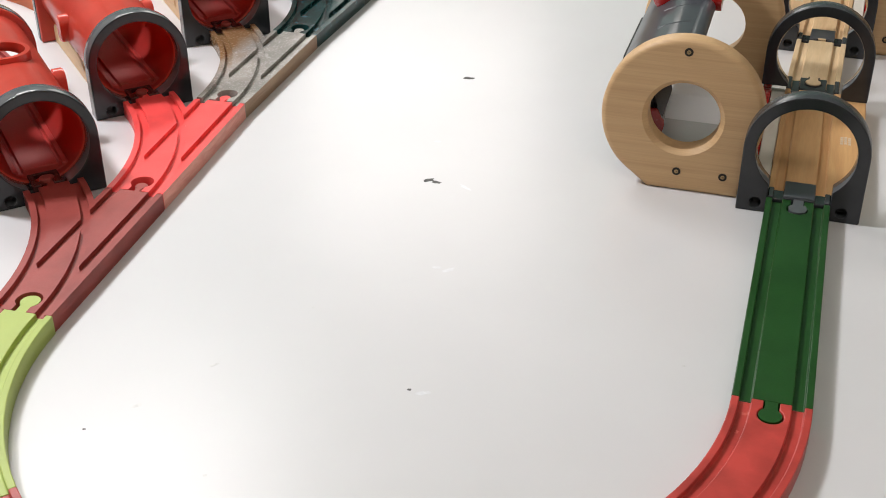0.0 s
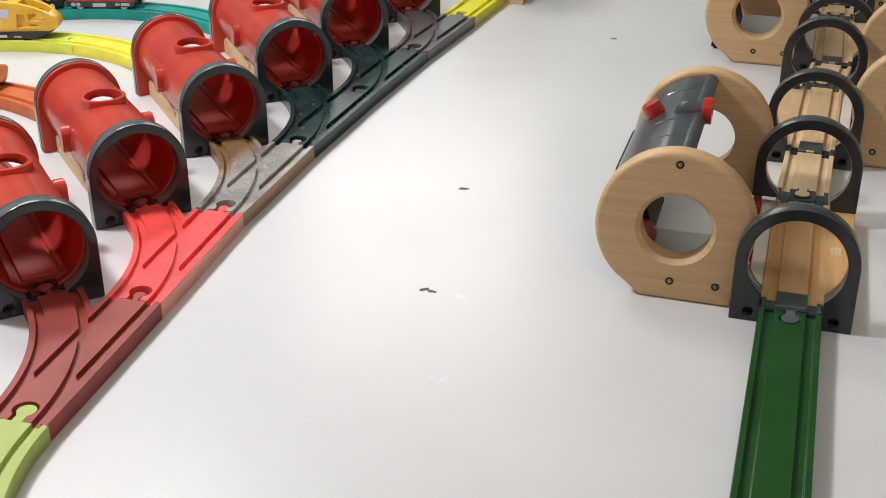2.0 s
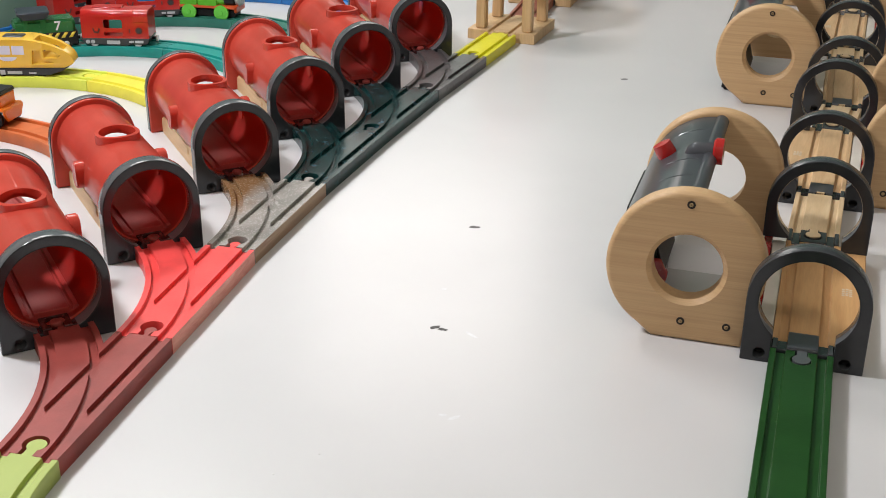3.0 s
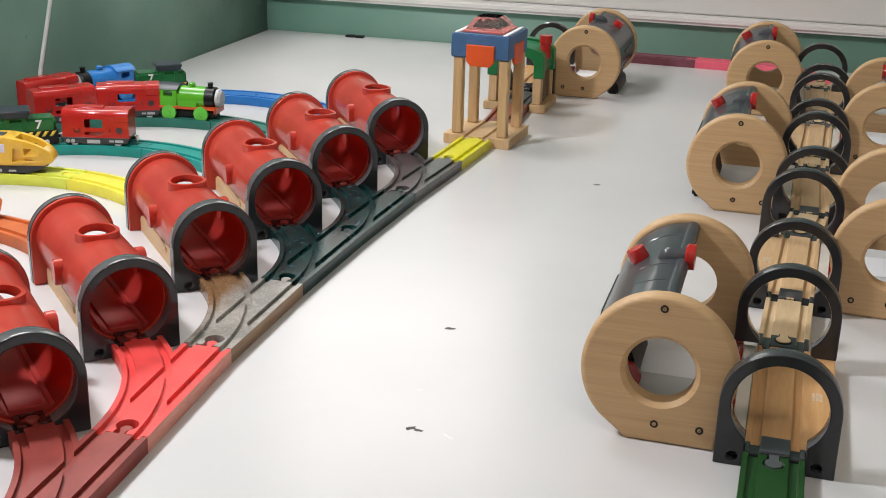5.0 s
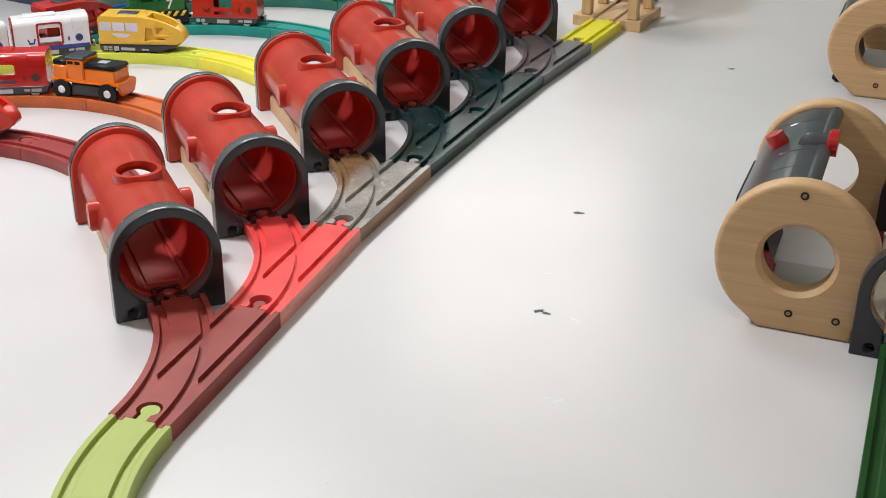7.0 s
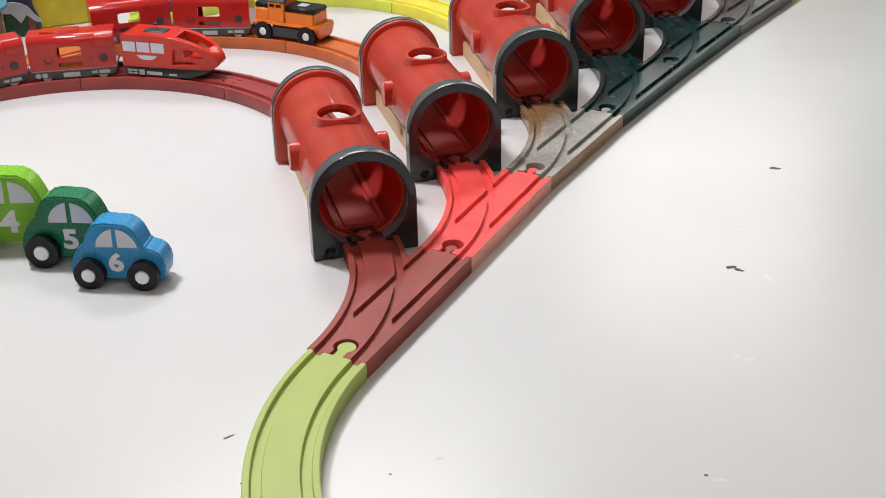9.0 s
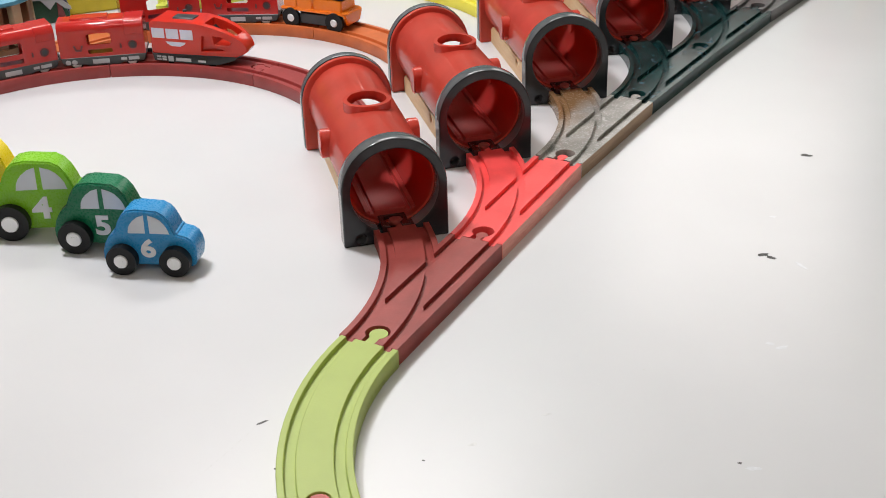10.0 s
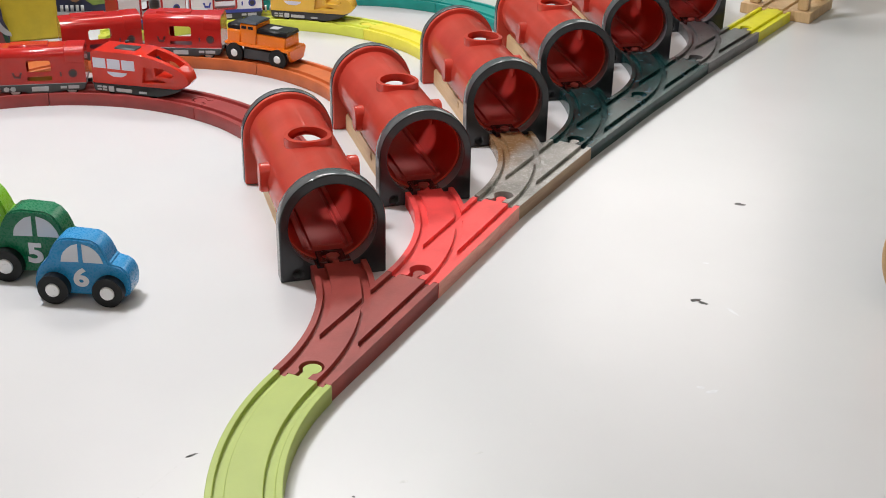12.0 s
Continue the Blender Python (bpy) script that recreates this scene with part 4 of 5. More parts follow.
def station(at):
    t = thing("engine_shed", at, "wooden toy engine shed with a green arched roof and red chimney", "toy shed")
    for s in (-1, 1):
        part("plinth", soften(prism([(s * 0.022, 0), (s * 0.045, 0), (s * 0.045, 0.083), (s * 0.022, 0.083)], 0, 0.012), 0.001, 2), WOOD_POST, t)
        for y in (0.001, 0.069):
            part("pier", soften(box(s * 0.032 - 0.0062, y, 0.012, s * 0.032 + 0.0062, y + 0.013, 0.050), 0.001, 2), WOOD_POST, t)
        part("side_panel", soften(box(s * 0.0325 - 0.003, 0.014, 0.012, s * 0.0325 + 0.003, 0.069, 0.056), 0.0005, 1), PANEL_BROWN, t, "dark brown side panel")
    def vault(half, low, shoulder, top):
        return [(half, low), (half, shoulder)] + [(half * math.cos(radians(q)), shoulder + (top - shoulder) * math.sin(radians(q))) for q in range(12, 180, 12)] + [(-half, shoulder), (-half, low)]
    for y0, y1, o, i in ((0.0, 0.014, (0.0405, 0.050, 0.078, 0.094), (0.0265, 0.050, 0.066, 0.082)), (0.014, 0.069, (0.0375, 0.056, 0.076, 0.091), (0.0300, 0.056, 0.068, 0.084)), (0.069, 0.083, (0.0405, 0.050, 0.078, 0.094), (0.0265, 0.050, 0.066, 0.082))):
        part("roof_arch", soften(prism(vault(*o) + vault(*i)[::-1], y0, y1, axis="y"), 0.0008, 1), STATION_GREEN, t, "green roof arch")
    part("chimney", soften(turned([(0.008, 0.074), (0.008, 0.094), (0.0092, 0.095), (0.0092, 0.106)], 18, "z"), 0.0006, 1), CAP_RED, t, "red round chimney", at=pose(0.0335, 0.040, -0.001))
    return t


station(turn(SHED.x, SHED.y, 17.5))
track(straight_mesh(0.083, False, False), turn(SHED.x, SHED.y, 17.5), SLATE, "dark grey straight track piece in the shed")
copy_thing(first, turn(0.1709, 1.8160, 17.0) @ MIRROR)

# ---- toy trains; local y ahead, z from the groove's floor ----
GROOVE = 0.009


def wheel_meshes(r, wide, hub):
    tyre = to_mesh("wheel", soften(turned([(r, 0), (r, wide)], 20, "x"), 0.0005, 1))
    cap = to_mesh("hub", soften(turned([(hub, 0), (hub * 0.8, 0.0008)], 14, "x"), 0.0002, 1))
    return tyre, cap


def wheels(t, ys, half, r, hub, tyre_mat, hub_mat, lift=0.0):
    tyre, cap = wheel_meshes(r, 0.004, hub)
    tyre.materials.append(tyre_mat)
    cap.materials.append(hub_mat)
    for y in ys:
        for s in (-1, 1):
            w = part("wheel", tyre, None, t, at=pose(s * half, y, r + lift) @ Matrix.Diagonal((s, 1, 1, 1)))
            part("hub", cap, None, w, at=pose(0.0039, 0, 0))


def lower(t, k):
    """Flattens a vehicle's body, leaving its wheels round."""
    for ob in t.children:
        if ob.name.split(".")[0] == "wheel":
            continue
        if ob.location.length < 1e-6:
            ob.data.transform(Matrix.Diagonal((1, 1, k, 1)))
        else:
            ob.location.z *= k
    return t


def coupler(t, y, s):
    part("coupler", tube([(0, y, 0.0095), (0, y + s * 0.005, 0.0095)], 0.0022, 10), BLACK, t)
    part("magnet", turned([(0.004, 0), (0.004, 0.002)], 14), SILVER, t, at=pose(0, y + s * 0.0045 - (0.002 if s < 0 else 0), 0.0095))


def coach_profile(w, z0, z1, r):
    return [(w, z0), (w, z1 - r)] + ring(w - r, z1 - r, r, 6, 0, 90)[1:] + ring(-w + r, z1 - r, r, 6, 90, 180) + [(-w, z0)]


def plate(x, y0, y1, z0, z1, r=0.0004):
    """A thin print on the side of a body, facing along x."""
    s = 1 if x > 0 else -1
    return prism(rounded(y0, z0, y1, z1, min(r, (z1 - z0) / 2.01, (y1 - y0) / 2.01), 3), x, x + s * 0.0003, axis="x")


def coach(at, body, trim, label, white=False):
    t = thing("passenger_wagon", at, label, "toy wagon", "toy wagons on the loops")
    half = 0.040
    bm = prism(coach_profile(0.0165, 0.0125, 0.049, 0.008), -half, half, axis="y")
    cuts = [prism(rounded(-0.0135, 0.0255, 0.0090, 0.0372, 0.0025), 0, 0.03, axis="x"), prism(rounded(-0.0135, 0.0160, 0.0090, 0.0205, 0.001), 0, 0.03, axis="x")]
    cuts += [prism(rounded(-0.0160, 0.0140, 0.0120, 0.0372, 0.0025), -0.03, 0, axis="x"), box(-0.0142, -half + 0.004, 0.0150, 0.0142, half - 0.004, 0.0440), box(-0.006, -0.026, 0.047, 0.006, 0.004, 0.06)]
    part("body", carve(bm, cuts, 0.0012, 2), body, t)
    part("roof_hatch", soften(prism([(-0.0075, 0.0485), (0.0075, 0.0485), (0.0065, 0.0512), (-0.0065, 0.0512)], -0.028, 0.007, axis="y"), 0.0005, 1), body, t)
    part("roof_panel", soften(prism(coach_profile(0.0170, 0.034, 0.0496, 0.008), 0.022, half + 0.0003, axis="y"), 0.0006, 1), body, t)
    part("chassis", soften(prism([(-half - 0.001, 0.0132), (-half + 0.002, 0.0052), (-0.034, 0.0045), (-0.018, 0.0045), (-0.014, 0.0026), (0.014, 0.0026), (0.018, 0.0045), (0.034, 0.0045), (half - 0.002, 0.0052), (half + 0.001, 0.0132)], -0.0168, 0.0168, axis="x"), 0.0008, 1), CHASSIS, t, "grey underframe")
    wheels(t, (-0.026, 0.026), 0.0115, 0.0064, 0.0054, BLACK, TRAIN_WHITE)
    coupler(t, -half, -1)
    coupler(t, half, 1)
    for s in (-1, 1):
        x = s * 0.0169
        part("print", plate(x, -0.0105, 0.0050, 0.0052, 0.0100), PRINT_GREY, t)
        part("print", plate(x, 0.0160, 0.0215, 0.0072, 0.0098), PRINT_GREY, t)
        part("print", plate(x, 0.0230, 0.0330, 0.0068, 0.0102), PRINT_GREY, t)
        for y in (-0.0335, -0.0275):
            part("print", prism(ring(y, 0.0080, 0.0026, 12), x, x + s * 0.0003, axis="x"), PRINT_GREY, t)
        badge = part("badge", turned([(0.0042, 0), (0.0042, 0.0003)], 18, "x"), trim, t, at=pose(s * 0.0167, 0.0285, 0.0230) @ Matrix.Diagonal((s, 1, 1, 1)))
        part("badge_face", turned([(0.0026, 0.0003), (0.0026, 0.0005)], 14, "x"), CHASSIS, badge)
        part("print", plate(s * 0.0166, 0.0165, 0.0182, 0.0200, 0.0250), trim, t)
        part("print", prism([(-0.0270, 0.0255), (-0.0250, 0.0255), (-0.0240, 0.0215), (-0.0205, 0.0215), (-0.0195, 0.0255), (-0.0175, 0.0255), (-0.0195, 0.0192), (-0.0250, 0.0192)], s * 0.0166, s * 0.0169, axis="x"), trim, t)
        if white:
            frame_bm = prism(rounded(-0.0162, 0.0156, 0.0117, 0.0439, 0.003), s * 0.0164, s * 0.0172, axis="x")
            part("door_frame", carve(frame_bm, [prism(rounded(-0.0140, 0.0176, 0.0095, 0.0418, 0.0025), s * 0.01, s * 0.02, axis="x")]), DEEP_RED, t, "red door frame")
            part("end_panel", soften(prism(coach_profile(0.0150, 0.0125, 0.0475, 0.008), s * half, s * (half + 0.0018), axis="y"), 0.0006, 1), DEEP_RED, t, "red arched end panel")
            part("stripe", plate(s * 0.0166, -half + 0.001, half - 0.001, 0.0115, 0.0155), PRINT_BLUE, t, "blue stripe")
    return lower(t, 0.92)


def taper(me):
    """Draws the nose in towards its tip."""
    for v in me.vertices:
        f = max(0.0, (v.co.y - 0.004) / 0.046)
        v.co.x *= 1 - 0.46 * f ** 2.2
    return me


def bullet(at, body, label):
    t = thing("locomotive", at, label, "toy locomotive", "toy locomotives on the loops")
    back, nose = -0.046, 0.050
    side = [(back, 0.0125), (0.040, 0.0125), (0.0475, 0.0155), (nose, 0.0195), (nose - 0.0008, 0.0235), (0.0465, 0.0285), (0.0405, 0.0338), (0.032, 0.0388), (0.021, 0.0432), (0.010, 0.0462), (0.0, 0.0476), (back + 0.003, 0.0476), (back, 0.0445)]
    bm = prism(side, -0.0165, 0.0165, axis="x")
    # side lights, the roof opening between the two bars
    cuts = [prism([(0.0080, 0.0345), (0.0155, 0.0335), (0.0170, 0.0240), (0.0300, 0.0195), (0.0060, 0.0175)], s * 0.0118, s * 0.03, axis="x") for s in (-1, 1)]
    cuts += [prism([(0.0190, 0.0350), (0.0270, 0.0340), (0.0375, 0.0275), (0.0335, 0.0248), (0.0200, 0.0258)], -0.03, 0.03, axis="x")]
    cuts += [prism([(0.010, 0.060), (0.009, 0.0395), (0.018, 0.0310), (0.0385, 0.0275), (0.044, 0.060)], -0.0098, 0.0098, axis="x")]
    part("body", taper(carve(bm, cuts, 0.0026, 3)), body, t)
    for s in (-1, 1):
        for k in range(3):
            part("window", plate(s * 0.0166, -0.0440 + k * 0.0150, -0.0308 + k * 0.0150, 0.0295, 0.0400), PRINT_LILAC, t)
        part("emblem", prism([(-0.030, 0.0262), (-0.009, 0.0262), (-0.0105, 0.0240), (-0.0150, 0.0215), (-0.0240, 0.0215), (-0.0285, 0.0240)], s * 0.0166, s * 0.0169, axis="x"), PRINT_LILAC, t)
        for k in range(4):
            part("print", plate(s * 0.0169, -0.0415 + (k % 2) * 0.0055, -0.0370 + (k % 2) * 0.0055, 0.0052 + (k // 2) * 0.0030, 0.0072 + (k // 2) * 0.0030), PRINT_GREY, t)
        part("print", plate(s * 0.0169, -0.0295, -0.0240, 0.0048, 0.0106), PRINT_GREY, t)
        part("print", plate(s * 0.0169, -0.0215, -0.0055, 0.0056, 0.0092), PRINT_GREY, t)
        part("print", plate(s * 0.0169, 0.0020, 0.0100, 0.0060, 0.0082), PRINT_GREY, t)
    part("windscreen", taper(to_mesh("windscreen", soften(prism([(0.0105, 0.0385), (0.0185, 0.0308), (0.0185, 0.0316), (0.0115, 0.0392)], -0.0092, 0.0092, axis="x"), 0.0002, 1))), CAVITY_DARK, t, "dark windscreen")
    part("roof_vent", soften(prism([(-0.0068, 0.0473), (0.0068, 0.0473), (0.0055, 0.0492), (-0.0055, 0.0492)], -0.026, -0.004, axis="y"), 0.0005, 1), CHASSIS, t)
    part("roof_button", turned([(0.0022, 0.049), (0.0018, 0.0508)], 10, "z"), CHASSIS, t, at=pose(0, -0.015, 0))
    part("skirt", taper(to_mesh("skirt", soften(prism([(back - 0.0005, 0.0125), (back + 0.001, 0.0040), (0.006, 0.0034), (0.022, 0.0034), (0.037, 0.0085), (0.0455, 0.0138), (0.040, 0.0125)], -0.0168, 0.0168, axis="x"), 0.0012, 2))), CHASSIS, t, "grey skirt")
    wheels(t, (-0.03, 0.014), 0.0085, 0.006, 0.004, BLACK, SILVER)
    coupler(t, back, -1)
    return lower(t, 0.91)


def diesel(at):
    t = thing("diesel_engine", at, "orange toy diesel engine with black roof and silver hubs", "toy locomotive", "toy locomotives on the loops")
    part("platform", soften(box(-0.0165, -0.039, 0.0178, 0.0165, 0.039, 0.0208), 0.0010, 2), TRAIN_ORANGE, t)
    part("buffer_beam", soften(prism([(-0.0165, 0.0206), (-0.0165, 0.0165), (-0.0115, 0.0070), (0.0115, 0.0070), (0.0165, 0.0165), (0.0165, 0.0206)], 0.0365, 0.0400, axis="y"), 0.0012, 2), TRAIN_ORANGE, t)
    cab = soften(box(-0.0142, -0.020, 0.019, 0.0142, -0.001, 0.0415), 0.0012, 2)
    part("cab", cab, TRAIN_ORANGE, t)
    part("cab_roof", soften(prism([(-0.0148, 0.0415), (0.0148, 0.0415), (0.0112, 0.0438), (-0.0112, 0.0438)], -0.0212, 0.0002, axis="y"), 0.0008, 2), ROOF_DARK, t, "dark grey cab roof")
    part("hood", soften(box(-0.0135, -0.001, 0.019, 0.0135, 0.034, 0.0335), 0.0015, 2), TRAIN_ORANGE, t)
    part("hood_top", soften(prism([(-0.0138, 0.0330), (0.0138, 0.0330), (0.0110, 0.0375), (-0.0110, 0.0375)], -0.001, 0.035, axis="y"), 0.0008, 2), BLACK, t, "black glossy hood top")
    part("rear_hood", soften(box(-0.0135, -0.037, 0.019, 0.0135, -0.020, 0.0335), 0.0015, 2), TRAIN_ORANGE, t)
    part("rear_top", soften(box(-0.0120, -0.037, 0.0330, 0.0120, -0.0205, 0.0385), 0.0010, 2), BLACK, t)
    for s in (-1, 1):
        for k in range(2):
            part("cab_window", plate(s * 0.0142, -0.0178 + k * 0.0080, -0.0118 + k * 0.0080, 0.0362, 0.0392), BLACK, t)
        part("tank", soften(box(s * 0.010, -0.0165, 0.005, s * 0.0150, 0.0165, 0.0162), 0.0008, 1), CHASSIS, t)
    part("hood_print", box(-0.0045, 0.010, 0.0375, 0.0045, 0.020, 0.0377), PRINT_GREY, t)
    wheels(t, (-0.026, 0.026), 0.0138, 0.0102, 0.0042, BLACK, SILVER)
    coupler(t, -0.039, -1)
    return t


def shunter(at, flip):
    t = thing("shunter", at, "dark green toy shunter with grey canopy and a white seven", "toy locomotive", "toy locomotives on the loops")
    part("hood", soften(box(-0.015, -0.035, 0.014, 0.015, 0.035, 0.0375), 0.0028, 3), TRAIN_GREEN, t)
    c = -0.011 * flip
    cab = carve(box(-0.0155, c - 0.013, 0.014, 0.0155, c + 0.013, 0.044), [prism(rounded(c - 0.0065, 0.025, c + 0.0065, 0.0375, 0.002), -0.03, 0.03, axis="x")], 0.001, 1)
    part("cab", cab, TRAIN_GREEN, t)
    part("canopy", soften(prism([(c - 0.0125, 0.0395), (c + 0.0125, 0.0395), (c + 0.0190, 0.0468), (c + 0.0180, 0.0490), (c - 0.0180, 0.0490), (c - 0.0190, 0.0468)], -0.0172, 0.0172, axis="x"), 0.0012, 2), ROOF_DARK, t, "slate-grey cab canopy")
    part("underframe", soften(box(-0.0162, -0.037, 0.005, 0.0162, 0.037, 0.0220), 0.001, 1), BLACK, t)
    for s in (-1, 1):
        num = part("number", lettering("7", 0.0150), PRINT_WHITE, t, "white painted number seven", at=pose(s * 0.0152, flip * 0.0150, 0.0295) @ pose(0, 0, 0, 90, 0, 90 * s))
        for k in range(8):
            y = -0.0355 + k * 0.0088
            part("hazard_stripe", prism([(y, 0.0145), (y + 0.0042, 0.0145), (y + 0.0088, 0.0212), (y + 0.0046, 0.0212)], s * 0.0162, s * 0.0165, axis="x"), HAZARD_YELLOW, t)
    wheels(t, (-0.023, 0.023), 0.0120, 0.0065, 0.0035, BLACK, SILVER)
    coupler(t, 0.037, 1)
    coupler(t, -0.037, -1)
    return lower(t, 0.94)


def tank_engine(at, body, wheel_mat, trim, label):
    t = thing("tank_engine", at, label, "toy locomotive", "toy locomotives on the loops")
    part("running_board", soften(box(-0.016, -0.040, 0.0165, 0.016, 0.041, 0.0215), 0.001, 2), trim, t)
    part("buffer_beam", soften(box(-0.016, 0.0375, 0.0110, 0.016, 0.0412, 0.0213), 0.001, 2), trim, t)
    part("frame", soften(box(-0.0105, -0.037, 0.004, 0.0105, 0.037, 0.0142), 0.0006, 1), BLACK, t)
    cab = carve(box(-0.0155, -0.038, 0.0175, 0.0155, -0.013, 0.0445), [prism(rounded(-0.031, 0.034, -0.019, 0.042, 0.002), -0.03, 0.03, axis="x")], 0.0012, 2)
    part("cab", cab, body, t)
    part("cab_roof", soften(prism([(-0.0165, 0.0445)] + [(0.0165, 0.0445)] + ring(0, 0.0290, 0.0227, 10, 43, 137), -0.040, -0.011, axis="y"), 0.0006, 1), body if body is ENGINE_BLUE else ROOF_DARK, t)
    for s in (-1, 1):
        part("side_tank", soften(box(s * 0.0085, -0.013, 0.0175, s * 0.0155, 0.016, 0.033), 0.002, 2), body, t)
    boiler = turned([(0.0145, -0.013), (0.0145, 0.024)], 24)
    part("boiler", boiler, body, t, at=pose(0, 0, 0.032))
    part("smokebox", soften(turned([(0.0148, 0.024), (0.0148, 0.036), (0.0130, 0.038)], 24), 0.0008, 1), BLACK, t, at=pose(0, 0, 0.032))
    part("front_plate", soften(turned([(0.0122, 0.038), (0.0122, 0.0415), (0.0095, 0.0450)], 24), 0.0008, 2), PLATE_GREY, t, "plain grey round front plate", at=pose(0, 0, 0.032))
    part("funnel", soften(turned([(0.0034, 0.044), (0.0034, 0.0480), (0.0044, 0.0490)], 14, "z"), 0.0004, 1), BLACK, t, at=pose(0, 0.029, 0))
    part("dome", soften(turned([(0.0042, 0.044), (0.0042, 0.0470), (0.0025, 0.0482)], 14, "z"), 0.0006, 1), body, t, at=pose(0, 0.004, 0))
    wheels(t, (-0.024, 0.020), 0.0125, 0.0098, 0.0030, wheel_mat, wheel_mat)
    coupler(t, -0.040, -1)
    return lower(t, 0.90)


def on_loop(name, angle):
    (cx, cy), r = LOOPS[name][0], LOOPS[name][1]
    return pose(cx + r * math.cos(radians(angle)), cy + r * math.sin(radians(angle)), GROOVE + 0.0003, 0, 0, angle + 180)


RED_COACH = "glossy red toy passenger wagon with a grey underframe"
bullet(on_loop("red", 87), LOCO_RED, "glossy scarlet toy bullet locomotive with white window prints")
wagon = coach(on_loop("red", 112.3), TRAIN_RED, PRINT_DARK, RED_COACH)
for name, angle in (("red", 135), ("orange", 100.5), ("orange", 124.5), ("teal", 88.5), ("pine", 101), ("pine", 124.5)):
    copy_thing(wagon, on_loop(name, angle))
copy_thing(wagon, pose(-0.4895, 1.6146, GROOVE + 0.0003, 0, 0, -39.2))
diesel(on_loop("orange", 76.5))
bullet(on_loop("yellow", 89.5), TRAIN_YELLOW, "glossy yellow toy bullet locomotive with white window prints")
pale = coach(on_loop("yellow", 117), TRAIN_WHITE, PRINT_BLUE, "white toy passenger wagon with red door frames and blue stripe", True)
copy_thing(pale, on_loop("yellow", 142))
shunter(on_loop("teal", 112.2), 1)
bullet(on_loop("teal", 139), TRAIN_RED, "glossy red toy locomotive behind a green shunter")
tank_engine(on_loop("pine", 78.8), ENGINE_GREEN, WHEEL_GREEN, paint("engine_orange_red", (0.62, 0.09, 0.02), 0.3), "bright green toy tank engine with green wheels and orange running board")
shunter(on_loop("blue", 112.2), -1)
tank_engine(on_loop("blue", 136) @ pose(0, 0, 0, 0, 0, 180) @ Matrix.Scale(1.05, 4), ENGINE_BLUE, paint("engine_wheel_blue", (0.05, 0.3, 0.7), 0.3), ENGINE_BLUE, "bright blue toy tank engine with a black smokebox")

# ---- numbered wooden cars ----


def toy_car(at, k, body, number, label):
    """A flat wooden car seen from the side; k scales it. Local x ahead, y away."""
    t = thing("toy_car", at, label, "toy car", "row of numbered cars")
    outline = [(-0.0340, 0.0050), (0.0285, 0.0050), (0.0300, 0.0080), (0.0312, 0.0150), (0.0304, 0.0205), (0.0285, 0.0245), (0.0250, 0.0272), (0.0205, 0.0283), (0.0178, 0.0292),
               (0.0163, 0.0338), (0.0140, 0.0390), (0.0108, 0.0432), (0.0062, 0.0458), (-0.0085, 0.0467), (-0.0148, 0.0455), (-0.0186, 0.0424), (-0.0218, 0.0374), (-0.0240, 0.0322),
               (-0.0262, 0.0287), (-0.0300, 0.0254), (-0.0332, 0.0200), (-0.0350, 0.0140), (-0.0352, 0.0090)]
    bm = prism([(x * k, z * k) for x, z in outline], 0, 0.0195, axis="y")
    part("body", soften(bm, 0.0012, 3, 50), body, t)
    glass = [[(-0.0152, 0.0292), (-0.0144, 0.0333), (-0.0129, 0.0362), (-0.0108, 0.0386), (-0.0070, 0.0415), (-0.0026, 0.0430), (-0.0031, 0.0295)],
             [(0.0003, 0.0430), (0.0052, 0.0415), (0.0084, 0.0395), (0.0110, 0.0364), (0.0127, 0.0333), (0.0138, 0.0294), (0.0001, 0.0295)]]
    for pts in glass:
        part("window", prism([(x * k, z * k) for x, z in pts], -0.0003, 0.0001, axis="y"), CAR_GLASS, t, "pale grey painted window")
    part("number", lettering(number, 0.0180 * k, "number", 0.036, 1.18), PRINT_WHITE, t, "white painted number", at=pose(-0.0026 * k, -0.0002, 0.0174 * k, 90, 0, 0))
    r = 0.0106 * k
    tyre = to_mesh("wheel", soften(turned([(r, -0.0065), (r, 0.0)], 26), 0.0012, 2))
    tyre.materials.append(BLACK)
    cap = to_mesh("hub", soften(turned([(0.0046 * k, -0.0075), (0.0050 * k, -0.0064)], 18), 0.0005, 2))
    cap.materials.append(SILVER)
    for x in (-0.0206, 0.0168):
        for y, f in ((-0.0001, 1), (0.0160, -1)):
            w = part("wheel", tyre, None, t, at=pose(x * k, y, r) @ Matrix.Diagonal((1, f, 1, 1)))
            part("hub", cap, None, w)
    return t


for x, y, yaw, k, body, number, label in (
        (-0.3958, 0.6538, 6.5, 1.0, CAR_BLUE, "6", "blue wooden toy car marked six"),
        (-0.4400, 0.6758, 7.0, 1.125, CAR_GREEN, "5", "dark green wooden toy car marked five"),
        (-0.4938, 0.6885, 14.0, 1.27, CAR_LIME, "4", "light green wooden toy car marked four"),
        (-0.5640, 0.7170, 10.0, 1.19, CAR_YELLOW, "3", "yellow wooden toy car marked three")):
    toy_car(pose(x, y, 0, 0, 0, yaw), k, body, number, label)

